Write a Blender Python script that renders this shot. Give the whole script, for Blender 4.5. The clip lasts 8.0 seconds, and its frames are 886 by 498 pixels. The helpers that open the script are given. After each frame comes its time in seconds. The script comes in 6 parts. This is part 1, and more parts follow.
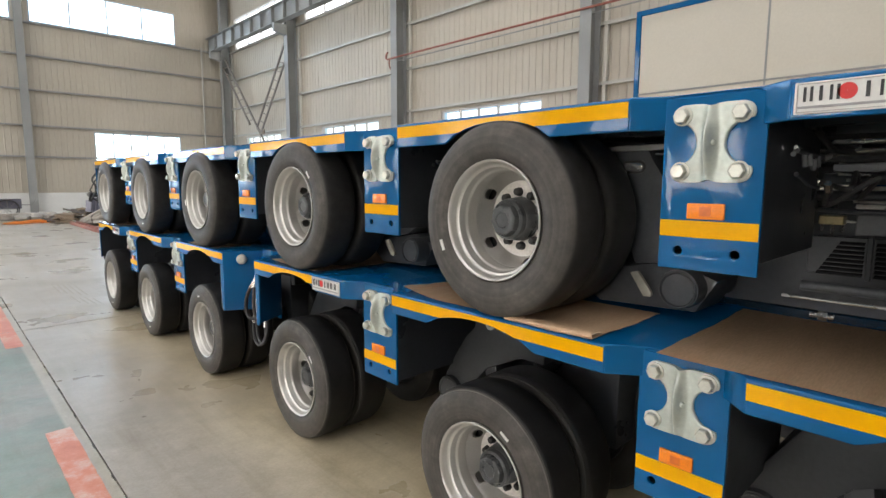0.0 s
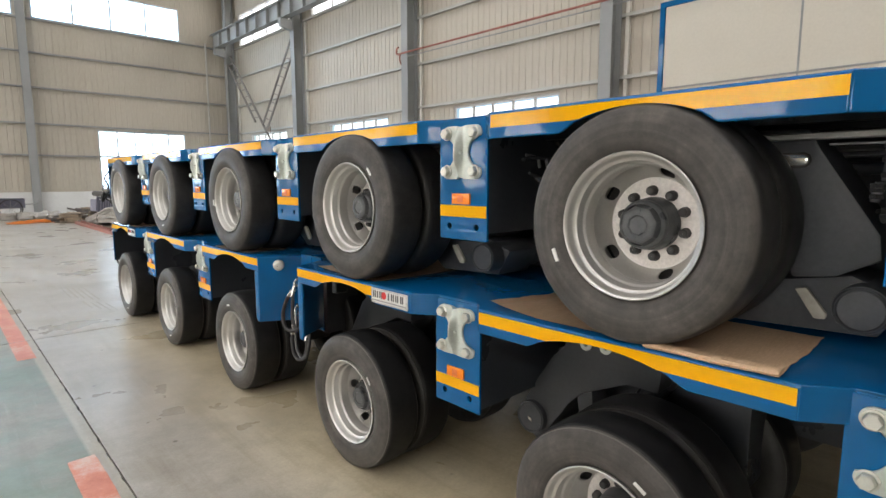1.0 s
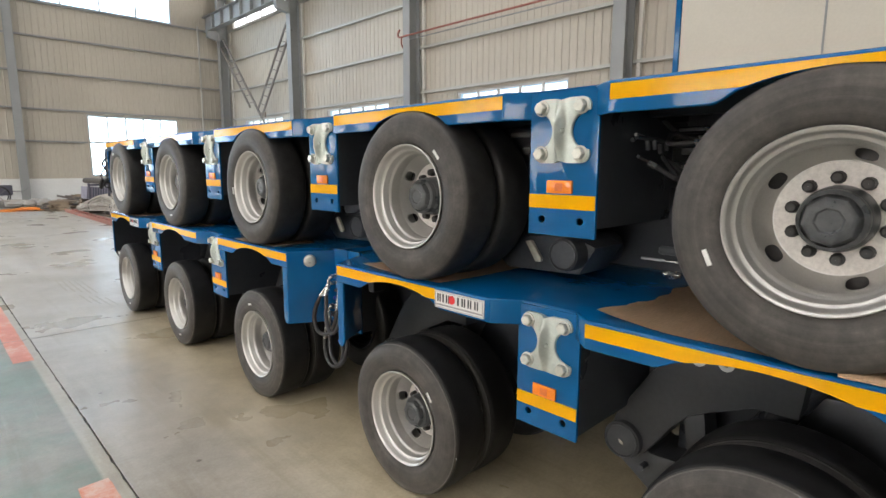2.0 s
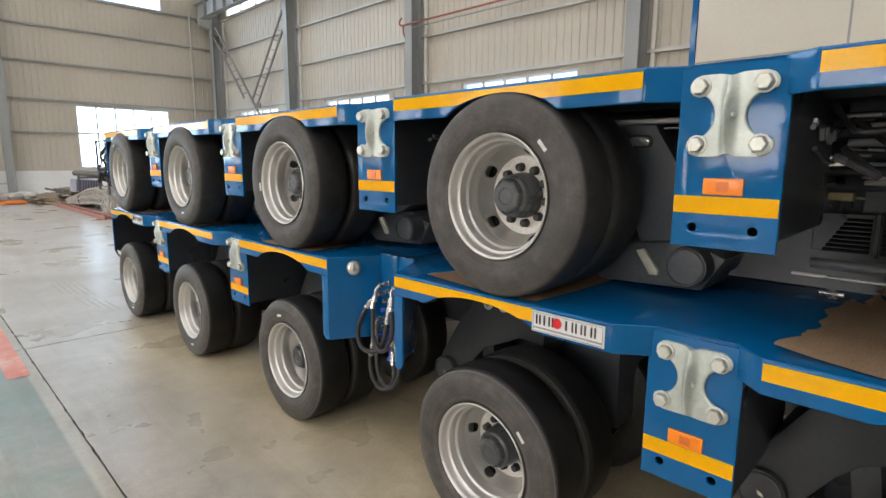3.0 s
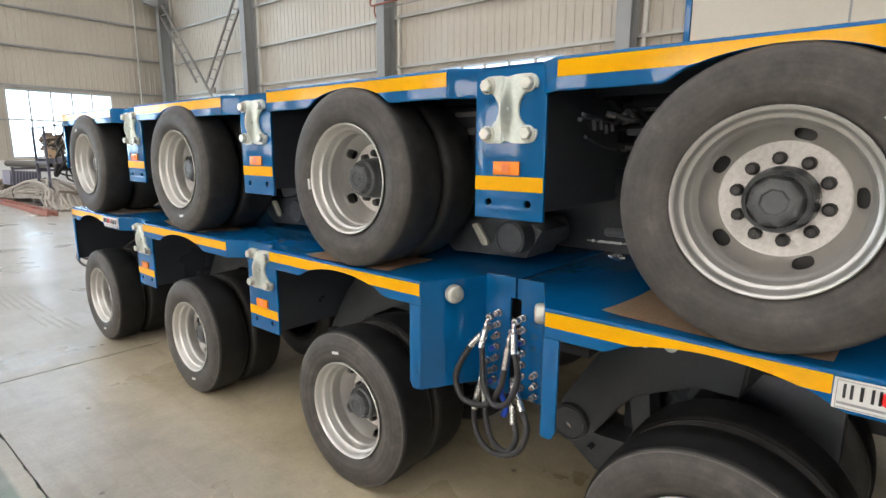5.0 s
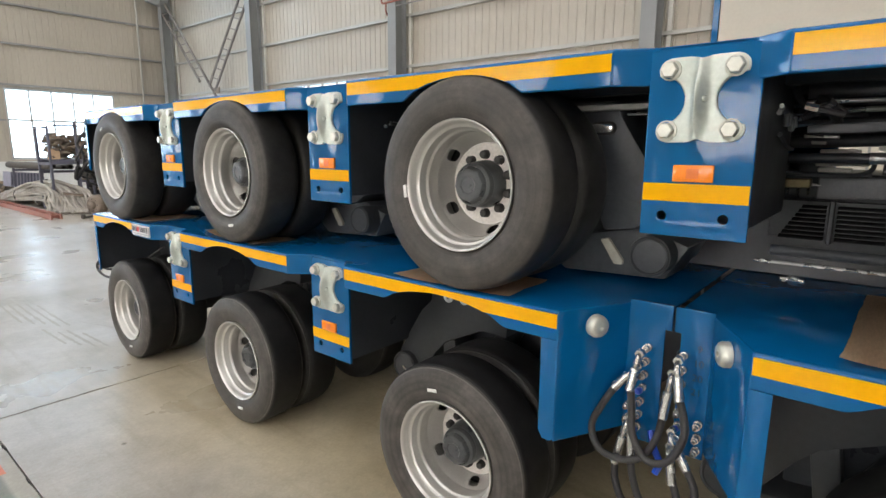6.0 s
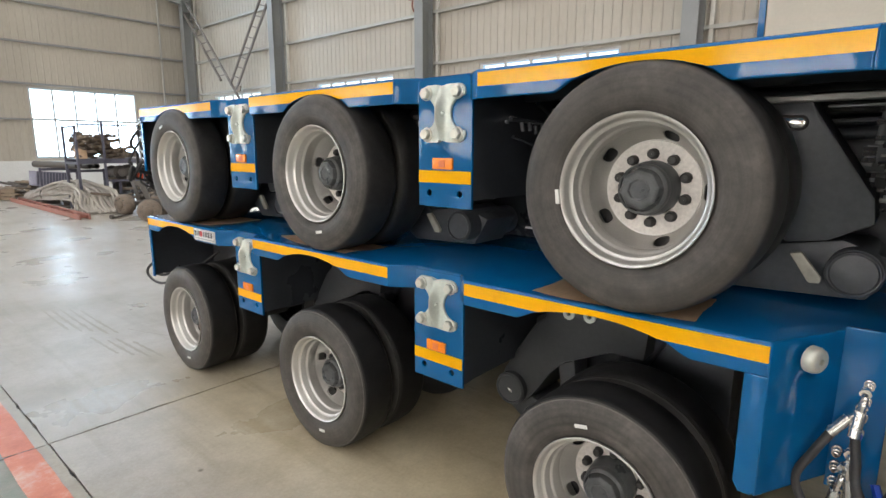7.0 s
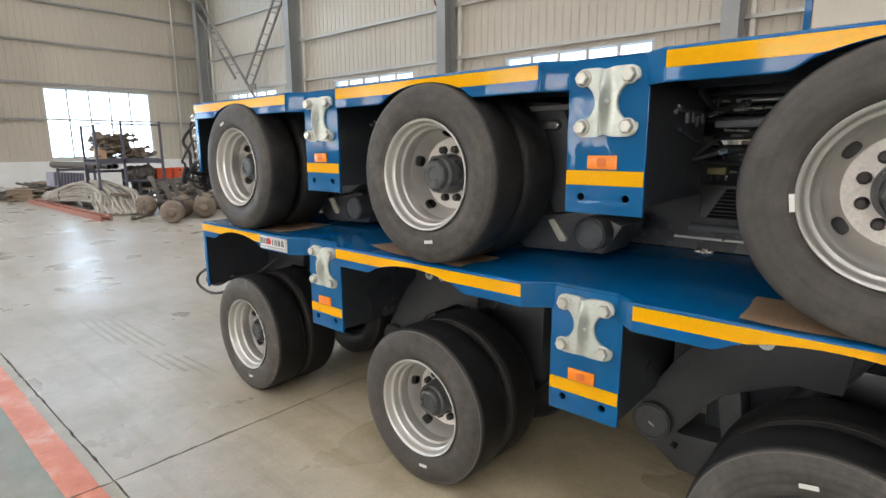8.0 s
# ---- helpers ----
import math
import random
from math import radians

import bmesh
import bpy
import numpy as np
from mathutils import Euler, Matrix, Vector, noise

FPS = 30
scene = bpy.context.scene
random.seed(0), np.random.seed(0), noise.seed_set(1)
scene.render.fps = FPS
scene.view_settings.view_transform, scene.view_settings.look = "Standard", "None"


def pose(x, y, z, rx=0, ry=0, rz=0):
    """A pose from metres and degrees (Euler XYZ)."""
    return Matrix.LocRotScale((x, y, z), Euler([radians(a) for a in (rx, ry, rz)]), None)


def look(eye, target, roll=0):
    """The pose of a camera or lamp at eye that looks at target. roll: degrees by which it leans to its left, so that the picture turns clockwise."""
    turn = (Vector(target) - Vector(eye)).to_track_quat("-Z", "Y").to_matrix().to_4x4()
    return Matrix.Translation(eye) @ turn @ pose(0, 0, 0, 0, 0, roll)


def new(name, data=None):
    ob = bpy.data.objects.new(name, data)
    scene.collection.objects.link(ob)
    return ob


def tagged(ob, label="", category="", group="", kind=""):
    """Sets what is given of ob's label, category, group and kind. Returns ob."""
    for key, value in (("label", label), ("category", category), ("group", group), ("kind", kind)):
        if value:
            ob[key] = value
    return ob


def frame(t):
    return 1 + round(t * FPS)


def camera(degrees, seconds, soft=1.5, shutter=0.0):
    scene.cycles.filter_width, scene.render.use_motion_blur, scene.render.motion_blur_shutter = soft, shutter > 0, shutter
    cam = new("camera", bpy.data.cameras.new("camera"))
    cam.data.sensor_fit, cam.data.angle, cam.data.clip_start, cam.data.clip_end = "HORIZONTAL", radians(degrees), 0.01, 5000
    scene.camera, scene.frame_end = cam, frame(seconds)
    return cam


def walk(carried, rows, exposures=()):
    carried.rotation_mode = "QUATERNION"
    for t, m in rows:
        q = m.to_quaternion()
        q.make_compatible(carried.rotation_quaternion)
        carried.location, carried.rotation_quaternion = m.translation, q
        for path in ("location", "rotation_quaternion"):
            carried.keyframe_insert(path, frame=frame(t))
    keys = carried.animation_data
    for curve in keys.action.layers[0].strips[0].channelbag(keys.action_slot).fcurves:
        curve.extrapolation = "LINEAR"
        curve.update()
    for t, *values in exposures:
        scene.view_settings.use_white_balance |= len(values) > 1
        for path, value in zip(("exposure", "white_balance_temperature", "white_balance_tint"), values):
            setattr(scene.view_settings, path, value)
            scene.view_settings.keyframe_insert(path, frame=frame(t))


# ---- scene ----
cam = camera(79.1, 8.0)
PATH = [
    (0, (-1.651, -0.049, 1.651), (-0.281, 1.386, 1.404), 0.2),
    (0.5, (-1.635, 0.194, 1.663), (-0.271, 1.637, 1.421), 0.0),
    (1, (-1.671, 0.51, 1.650), (-0.304, 1.947, 1.394), -0.0),
    (1.5, (-1.684, 0.762, 1.643), (-0.313, 2.191, 1.364), 0.1),
    (1.7, (-1.681, 0.875, 1.635), (-0.305, 2.297, 1.350), 0.2),
    (2.8, (-1.631, 1.545, 1.638), (-0.231, 2.934, 1.306), 0.0),
    (3, (-1.647, 1.652, 1.638), (-0.242, 3.037, 1.312), 0.3),
    (3.5, (-1.639, 1.898, 1.626), (-0.22, 3.264, 1.276), 0.1),
    (4, (-1.583, 2.179, 1.635), (-0.124, 3.501, 1.283), 0.1),
    (4.2, (-1.563, 2.264, 1.648), (-0.102, 3.578, 1.277), -0.4),
    (5.3, (-1.601, 2.914, 1.625), (-0.078, 4.16, 1.268), 0.5),
    (5.5, (-1.587, 3.039, 1.624), (-0.069, 4.292, 1.270), 0.3),
    (6, (-1.594, 3.347, 1.627), (-0.073, 4.595, 1.266), 0.3),
    (6.5, (-1.645, 3.609, 1.636), (-0.13, 4.865, 1.277), 0.4),
    (7, (-1.684, 3.91, 1.626), (-0.19, 5.188, 1.260), 0.2),
    (7.5, (-1.693, 4.203, 1.629), (-0.209, 5.494, 1.264), -0.0),
    (8, (-1.754, 4.548, 1.625), (-0.276, 5.843, 1.248), -0.3),
]
walk(cam, [(t, look(e, g, r)) for t, e, g, r in PATH], [(0, -0.03), (4.2, 0.0), (5.4, 0.12), (6.1, 0.03), (8, -0.02)])

# ---------------------------------------------------------------- world and light
world = bpy.data.worlds.new("sky")
scene.world = world
world.use_nodes = True
wn = world.node_tree.nodes
sky = wn.new("ShaderNodeTexSky")
sky.sky_type = "NISHITA"
sky.sun_disc = False
sky.sun_elevation, sky.sun_rotation = radians(42), radians(-120)
world.node_tree.links.new(sky.outputs[0], wn["Background"].inputs[0])
wn["Background"].inputs[1].default_value = 0.12

sun = new("sun", bpy.data.lights.new("sun", "SUN"))
sun.data.energy, sun.data.angle, sun.data.color = 0.8, radians(12), (1.0, 0.96, 0.9)
sun.matrix_world = look((-20, -12, 30), (0, 6, 0))


DAY = 0.345


def daylight(name, centre, aim, wide, high, radiance, tint=(1.0, 0.925, 0.89)):
    """An area lamp that stands in for the sky in one opening."""
    lamp = bpy.data.lights.new(name, "AREA")
    lamp.shape, lamp.size, lamp.size_y = "RECTANGLE", wide, high
    lamp.energy, lamp.color = DAY * radiance * math.pi * wide * high, tint
    ob = new(name, lamp)
    ob.matrix_world = look(centre, aim)
    return ob


EAST, WEST, NORTH, SOUTH, ROOF = 11.42, -13.0, 31.8, -13.0, 12.6
SILL, HEAD, CLERE0, CLERE1 = 1.15, 4.1, 8.9, 10.6
EAST_BAYS = [(9.5, 13.75), (17.33, 21.6), (25.5, 29.6)]
for a, b in EAST_BAYS:
    daylight("window_daylight", (EAST + 0.3, (a + b) / 2, (SILL + HEAD) / 2), (0, (a + b) / 2, (SILL + HEAD) / 2), b - a, HEAD - SILL, 4.5)
daylight("window_daylight", (EAST + 0.3, 9, (CLERE0 + CLERE1) / 2), (0, 9, 9.6), 44, CLERE1 - CLERE0, 13)
daylight("window_daylight", (6.63, NORTH + 0.3, (SILL + HEAD) / 2), (6.63, 0, (SILL + HEAD) / 2), 4.15, HEAD - SILL, 24, (0.62, 0.8, 1.0))
daylight("window_daylight", (-9.0, NORTH + 0.3, (SILL + HEAD) / 2), (-9.0, 0, (SILL + HEAD) / 2), 4.8, HEAD - SILL, 24, (0.62, 0.8, 1.0))
daylight("window_daylight", (1.2, NORTH + 0.3, (CLERE0 + CLERE1) / 2), (1.2, 0, 9.6), 15, CLERE1 - CLERE0, 21, (0.6, 0.79, 1.0))
WEST_BAYS = [(-14.0 + 7.83 * i + 1.7, -14.0 + 7.83 * i + 5.95) for i in range(1, 6)]
for a, b in WEST_BAYS:
    daylight("window_daylight", (WEST - 0.3, (a + b) / 2, (SILL + HEAD) / 2), (0, (a + b) / 2, (SILL + HEAD) / 2), b - a, HEAD - SILL, 18)
daylight("window_daylight", (WEST - 0.3, 9, 9.8), (0, 9, 9.8), 44, 1.65, 13)
for sx, glow in ((-5.0, 21), (0.5, 13), (7.0, 11)):
    daylight("skylight_daylight", (sx, 9, ROOF + 0.3), (sx, 9.001, 0), 1.3, 40, glow, (0.97, 0.955, 0.96))

# ---------------------------------------------------------------- materials


def shader(name):
    m = bpy.data.materials.new(name)
    m.use_nodes = True
    t = m.node_tree
    return m, t.nodes, t.links, t.nodes["Principled BSDF"]


def coords(nodes, links, scale=1.0, stretch=(1, 1, 1), kind="Object"):
    """Object coordinates, shifted for each object, so that copies differ."""
    tc = nodes.new("ShaderNodeTexCoord")
    info = nodes.new("ShaderNodeObjectInfo")
    mul = nodes.new("ShaderNodeVectorMath")
    mul.operation = "MULTIPLY_ADD"
    links.new(info.outputs["Random"], mul.inputs[0])
    mul.inputs[1].default_value = (37.0, 19.0, 53.0)
    links.new(tc.outputs[kind], mul.inputs[2])
    mp = nodes.new("ShaderNodeMapping")
    mp.inputs["Scale"].default_value = [scale * s for s in stretch]
    links.new(mul.outputs[0], mp.inputs["Vector"])
    return mp.outputs[0]


def noise_tex(nodes, links, vec, scale, detail=5.0, rough=0.6):
    n = nodes.new("ShaderNodeTexNoise")
    n.inputs["Scale"].default_value, n.inputs["Detail"].default_value, n.inputs["Roughness"].default_value = scale, detail, rough
    links.new(vec, n.inputs["Vector"])
    return n.outputs["Fac"]


def ramp(nodes, links, fac, stops):
    r = nodes.new("ShaderNodeValToRGB")
    e = r.color_ramp.elements
    while len(e) < len(stops):
        e.new(0.5)
    for k, (p, c) in zip(e, stops):
        k.position = p
        k.color = (*c, 1) if len(c) == 3 else c
    links.new(fac, r.inputs[0])
    return r.outputs[0]


def mix(nodes, links, fac, a, b, blend="MIX"):
    m = nodes.new("ShaderNodeMix")
    m.data_type, m.blend_type = "RGBA", blend
    for sock, v in ((m.inputs[0], fac), (m.inputs[6], a), (m.inputs[7], b)):
        if isinstance(v, (int, float)):
            sock.default_value = v
        elif isinstance(v, tuple):
            sock.default_value = (*v, 1)
        else:
            links.new(v, sock)
    return m.outputs[2]


def bump(nodes, links, bsdf, fac, strength, distance):
    b = nodes.new("ShaderNodeBump")
    b.inputs["Strength"].default_value, b.inputs["Distance"].default_value = strength, distance
    links.new(fac, b.inputs["Height"])
    links.new(b.outputs[0], bsdf.inputs["Normal"])


def surface(name, base, dirt=None, rough=(0.4, 0.6), metal=0.0, coarse=1.2, fine=40.0, amount=0.5, grain=0.12, relief=0.15, depth=0.002, coat=0.0, stretch=(1, 1, 1), spread=(0.35, 0.75), spec=0.5):
    """Base colour with stains at a coarse scale, grain at a fine one, uneven gloss and fine relief."""
    m, n, l, p = shader(name)
    v = coords(n, l, 1.0, stretch)
    big = noise_tex(n, l, v, coarse)
    small = noise_tex(n, l, v, fine, 3.0)
    dirt = dirt or tuple(c * 0.6 for c in base)
    stain = ramp(n, l, big, [(spread[0], (0, 0, 0)), (spread[1], (amount, amount, amount))])
    c = mix(n, l, stain, base, dirt)
    g = ramp(n, l, small, [(0.3, (1 - grain,) * 3), (0.7, (1 + grain,) * 3)])
    c = mix(n, l, 1.0, c, g, "MULTIPLY")
    l.new(c, p.inputs["Base Color"])
    r = ramp(n, l, big, [(0.3, (rough[0],) * 3), (0.75, (rough[1],) * 3)])
    l.new(r, p.inputs["Roughness"])
    p.inputs["Metallic"].default_value, p.inputs["Specular IOR Level"].default_value = metal, spec
    p.inputs["Coat Weight"].default_value, p.inputs["Coat Roughness"].default_value = coat, 0.06
    bump(n, l, p, small, relief, depth)
    return m


BLUE = surface("blue_gloss_paint", (0.001, 0.094, 0.258), (0.002, 0.078, 0.212), (0.05, 0.11), 0.0, 2.2, 6.0, 0.5, 0.05, 0.35, 0.005, spec=0.5)
# black parts; also blue beams, their shade put into this colour
DARK = surface("black_and_shaded_chassis", (0.036, 0.04, 0.047), (0.054, 0.057, 0.062), (0.25, 0.42), 0.0, 3.0, 60.0, 0.4, 0.1, 0.15, 0.002, spec=0.45)
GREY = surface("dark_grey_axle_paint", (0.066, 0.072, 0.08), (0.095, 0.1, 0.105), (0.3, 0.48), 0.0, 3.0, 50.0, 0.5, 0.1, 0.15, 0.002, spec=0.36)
# the same paint, with the lower trailers' weaker light put into its colour
GREY_SHADED = surface("shaded_axle_paint", (0.036, 0.039, 0.042), (0.055, 0.057, 0.059), (0.32, 0.5), 0.0, 3.0, 50.0, 0.5, 0.1, 0.15, 0.002, spec=0.36)
YELLOW = surface("yellow_reflective_tape", (0.78, 0.385, 0.0), (0.67, 0.31, 0.0), (0.07, 0.14), 0.0, 4.0, 90.0, 0.5, 0.03, 0.1, 0.0008, spec=0.3)


# dust: strength of the highlight ring painted on the shoulder rib
def tyre_material(name, side, tread, r0=0.373, r1=0.388, dust=0.75):
    """Dusty sidewall with rubbed rings that wears into cleaner tread over the shoulder."""
    m, n, l, p = shader(name)
    tc = n.new("ShaderNodeTexCoord").outputs["Object"]
    v = coords(n, l)
    sep = n.new("ShaderNodeSeparateXYZ")
    l.new(tc, sep.inputs[0])
    ring = n.new("ShaderNodeVectorMath")
    ring.operation = "LENGTH"
    flat = n.new("ShaderNodeCombineXYZ")
    l.new(sep.outputs["Y"], flat.inputs[0])
    l.new(sep.outputs["Z"], flat.inputs[1])
    l.new(flat.outputs[0], ring.inputs[0])
    big = noise_tex(n, l, v, 4.0, 6.0)
    small = noise_tex(n, l, v, 110.0, 3.0)
    wob = n.new("ShaderNodeMath")
    wob.operation = "MULTIPLY_ADD"
    l.new(big, wob.inputs[0])
    wob.inputs[1].default_value = 0.005
    l.new(ring.outputs["Value"], wob.inputs[2])
    span = n.new("ShaderNodeMapRange")
    span.inputs[1].default_value, span.inputs[2].default_value = r0, r1
    l.new(wob.outputs[0], span.inputs[0])
    c = ramp(n, l, big, [(0.3, tuple(0.8 * k for k in side)), (0.55, side), (0.75, tuple(1.45 * k for k in side))])
    # rubbed rings: uneven dust that follows the radius
    band = n.new("ShaderNodeCombineXYZ")
    l.new(ring.outputs["Value"], band.inputs[0])
    info = n.new("ShaderNodeObjectInfo")
    l.new(info.outputs["Random"], band.inputs[1])
    lines = ramp(n, l, noise_tex(n, l, band.outputs[0], 70.0, 4.0, 0.7), [(0.3, (0.78, 0.78, 0.78)), (0.7, (1.2, 1.19, 1.17))])
    c = mix(n, l, 1.0, c, lines, "MULTIPLY")
    c = mix(n, l, 1.0, c, ramp(n, l, noise_tex(n, l, v, 16.0, 6.0, 0.7), [(0.35, (0.82, 0.82, 0.83)), (0.65, (1.22, 1.2, 1.16))]), "MULTIPLY")
    worn = ramp(n, l, noise_tex(n, l, v, 9.0, 8.0, 0.7), [(0.3, tread), (0.75, tuple(2.4 * k for k in tread))])
    c = mix(n, l, ramp(n, l, span.outputs[0], [(0.3, (0, 0, 0)), (0.8, (1, 1, 1))]), c, worn)
    # highlight that the shoulder rib catches, painted as a pale ring
    rib = ramp(n, l, ring.outputs["Value"], [(0.3735, (0, 0, 0)), (0.3755, (dust, dust, dust)), (0.378, (dust, dust, dust)), (0.38, (0, 0, 0))])
    c = mix(n, l, rib, c, tuple(2.3 * k for k in side))
    # faint moulded rings round the sidewall
    wave = n.new("ShaderNodeMath")
    wave.operation = "SINE"
    scale = n.new("ShaderNodeMath")
    scale.operation = "MULTIPLY"
    scale.inputs[1].default_value = 420.0
    l.new(ring.outputs["Value"], scale.inputs[0])
    l.new(scale.outputs[0], wave.inputs[0])
    c = mix(n, l, 1.0, c, ramp(n, l, small, [(0.3, (0.93, 0.93, 0.93)), (0.7, (1.07, 1.07, 1.07))]), "MULTIPLY")
    l.new(c, p.inputs["Base Color"])
    l.new(ramp(n, l, big, [(0.3, (0.4, 0.4, 0.4)), (0.75, (0.6, 0.6, 0.6))]), p.inputs["Roughness"])
    p.inputs["Specular IOR Level"].default_value = 0.28
    both = n.new("ShaderNodeMath")
    both.operation = "MULTIPLY_ADD"
    l.new(wave.outputs[0], both.inputs[0])
    both.inputs[1].default_value = 0.14
    l.new(small, both.inputs[2])
    bump(n, l, p, both.outputs[0], 0.16, 0.001)
    return m


TYREM = tyre_material("dusty_tyre_rubber", (0.068, 0.064, 0.059), (0.0085, 0.0083, 0.0083))
TYREDUST = tyre_material("worn_dusty_tyre_rubber", (0.066, 0.062, 0.057), (0.019, 0.0182, 0.0175), 0.366, 0.392, 0.25)
# inner twin tyres: less dusty, with the gap's shade put into the rubber
DUALDUST = tyre_material("worn_shaded_tyre_rubber", (0.03, 0.029, 0.027), (0.017, 0.0165, 0.016), 0.366, 0.392, 0.15)
TYREIN = tyre_material("shaded_black_tyre_rubber", (0.026, 0.025, 0.0235), (0.0075, 0.0073, 0.0073))
RIM = surface("silver_rim_paint", (0.62, 0.61, 0.58), (0.5, 0.485, 0.455), (0.34, 0.42), 0.8, 3.0, 140.0, 0.35, 0.04, 0.05, 0.0006)
HUB = surface("grey_hub_enamel", (0.042, 0.047, 0.052), (0.095, 0.095, 0.09), (0.24, 0.4), 0.0, 14.0, 90.0, 0.6, 0.12, 0.2, 0.0015)
NUT = surface("blackened_steel", (0.035, 0.035, 0.036), (0.07, 0.06, 0.05), (0.35, 0.55), 0.3, 30.0, 90.0, 0.5, 0.1)
ZINC = surface("zinc_plate", (0.56, 0.6, 0.55), (0.42, 0.46, 0.41), (0.34, 0.5), 0.5, 9.0, 60.0, 0.7, 0.08, 0.25, 0.002)
BOLT = surface("pale_zinc_bolt", (0.62, 0.62, 0.55), (0.45, 0.45, 0.4), (0.3, 0.45), 0.5, 20.0, 90.0, 0.5, 0.06)
ORANGE = surface("orange_reflector_plastic", (0.85, 0.23, 0.01), (0.7, 0.17, 0.01), (0.15, 0.3), 0.0, 20.0, 300.0, 0.4, 0.15, 0.4, 0.001, coat=0.5)
WHITE = surface("white_label_sheet", (0.66, 0.66, 0.63), (0.55, 0.55, 0.52), (0.3, 0.5), 0.0, 6.0, 80.0, 0.4, 0.04)
INK = surface("black_print", (0.015, 0.015, 0.016), None, (0.35, 0.5))
RED = surface("red_print", (0.6, 0.015, 0.015), None, (0.3, 0.5))
FADED = surface("grey_fine_print", (0.3, 0.3, 0.3), None, (0.4, 0.5))
CARD = surface("brown_corrugated_card", (0.6, 0.42, 0.265), (0.5, 0.335, 0.2), (0.75, 0.9), 0.0, 2.5, 30.0, 0.7, 0.1, 0.25, 0.002, stretch=(1, 6, 1))
HOSE = surface("black_rubber_hose", (0.022, 0.022, 0.023), (0.05, 0.048, 0.045), (0.45, 0.65), 0.0, 20.0, 200.0, 0.5, 0.2, 0.3, 0.001)
CHROME = surface("bright_fitting_steel", (0.62, 0.62, 0.6), (0.4, 0.38, 0.34), (0.18, 0.32), 0.9, 40.0, 200.0, 0.4, 0.05)
STEELG = surface("grey_machine_enamel", (0.16, 0.165, 0.175), (0.09, 0.092, 0.098), (0.3, 0.45), 0.1, 6.0, 90.0, 0.6, 0.08)
SLAT = surface("glossy_black_slat", (0.05, 0.052, 0.055), (0.09, 0.09, 0.09), (0.15, 0.25), 0.4, 8.0, 90.0, 0.5, 0.08)
TUBING = surface("satin_steel_tubing", (0.5, 0.5, 0.49), (0.3, 0.3, 0.29), (0.22, 0.36), 0.85, 6.0, 120.0, 0.6, 0.08)
BRASS = surface("dull_brass_fitting", (0.3, 0.24, 0.12), (0.2, 0.16, 0.1), (0.3, 0.5), 0.6, 30.0, 90.0, 0.5, 0.08)
BLUECAP = surface("blue_plastic_cap", (0.01, 0.06, 0.42), None, (0.3, 0.45))
STENCIL = surface("faint_dark_stencil", (0.006, 0.035, 0.09), None, (0.3, 0.45))
STEEL = surface("grey_painted_steel", (0.255, 0.265, 0.262), (0.18, 0.185, 0.18), (0.45, 0.65), 0.0, 1.0, 40.0, 0.5, 0.06, 0.1)
BRACE = surface("dull_brown_grey_brace", (0.2, 0.185, 0.17), (0.12, 0.1, 0.09), (0.5, 0.7), 0.0, 2.0, 40.0, 0.5, 0.08)
SACK = surface("woven_sack", (0.38, 0.365, 0.34), (0.2, 0.18, 0.15), (0.6, 0.8), 0.0, 3.0, 60.0, 0.7, 0.08, 0.3, 0.004)
GIRT = surface("galvanised_girt", (0.42, 0.415, 0.385), (0.3, 0.3, 0.27), (0.4, 0.6), 0.3, 1.0, 50.0, 0.5, 0.06)
PALE_METAL = surface("pale_strip_metal", (0.6, 0.59, 0.54), (0.48, 0.47, 0.42), (0.35, 0.5), 0.0, 1.0, 40.0, 0.4, 0.05)
CLAD = surface("cream_wall_sheet", (0.422, 0.388, 0.322), (0.344, 0.308, 0.249), (0.42, 0.6), 0.0, 0.35, 14.0, 0.45, 0.04, 0.1, 0.003, stretch=(1, 1, 0.3))
PANEL = surface("cream_door_panel", (0.505, 0.475, 0.4), (0.455, 0.425, 0.355), (0.4, 0.55), 0.0, 0.5, 20.0, 0.35, 0.03)
DADO = surface("white_painted_render", (0.66, 0.67, 0.66), (0.5, 0.5, 0.47), (0.6, 0.8), 0.0, 0.7, 25.0, 0.5, 0.06, 0.2, 0.003)
WINBAR = surface("pale_window_bar", (0.5, 0.5, 0.49), None, (0.4, 0.5))
PIPE = surface("red_oxide_pipe", (0.27, 0.085, 0.06), (0.17, 0.075, 0.055), (0.4, 0.6), 0.0, 3.0, 60.0, 0.5, 0.1)
RUST = surface("rusty_steel", (0.2, 0.16, 0.125), (0.1, 0.08, 0.06), (0.6, 0.85), 0.1, 4.0, 50.0, 0.7, 0.2, 0.4, 0.004)
OLDRED = surface("worn_red_primer", (0.3, 0.1, 0.07), (0.26, 0.19, 0.16), (0.5, 0.7), 0.0, 3.0, 50.0, 0.6, 0.1)
ROPE = surface("dusty_grey_hose", (0.4, 0.37, 0.325), (0.2, 0.185, 0.165), (0.7, 0.9), 0.0, 4.0, 60.0, 0.6, 0.15)
RACKP = surface("violet_grey_rack_paint", (0.1, 0.1, 0.135), (0.07, 0.07, 0.085), (0.45, 0.65), 0.0, 4.0, 60.0, 0.5, 0.1)
DARKSCRAP = surface("dark_oily_scrap", (0.07, 0.062, 0.056), (0.13, 0.115, 0.1), (0.5, 0.75), 0.1, 5.0, 50.0, 0.6, 0.2, 0.3, 0.004)
OLDSTEEL = surface("dull_old_steel", (0.09, 0.085, 0.078), (0.14, 0.12, 0.1), (0.5, 0.7), 0.2, 5.0, 60.0, 0.6, 0.15)
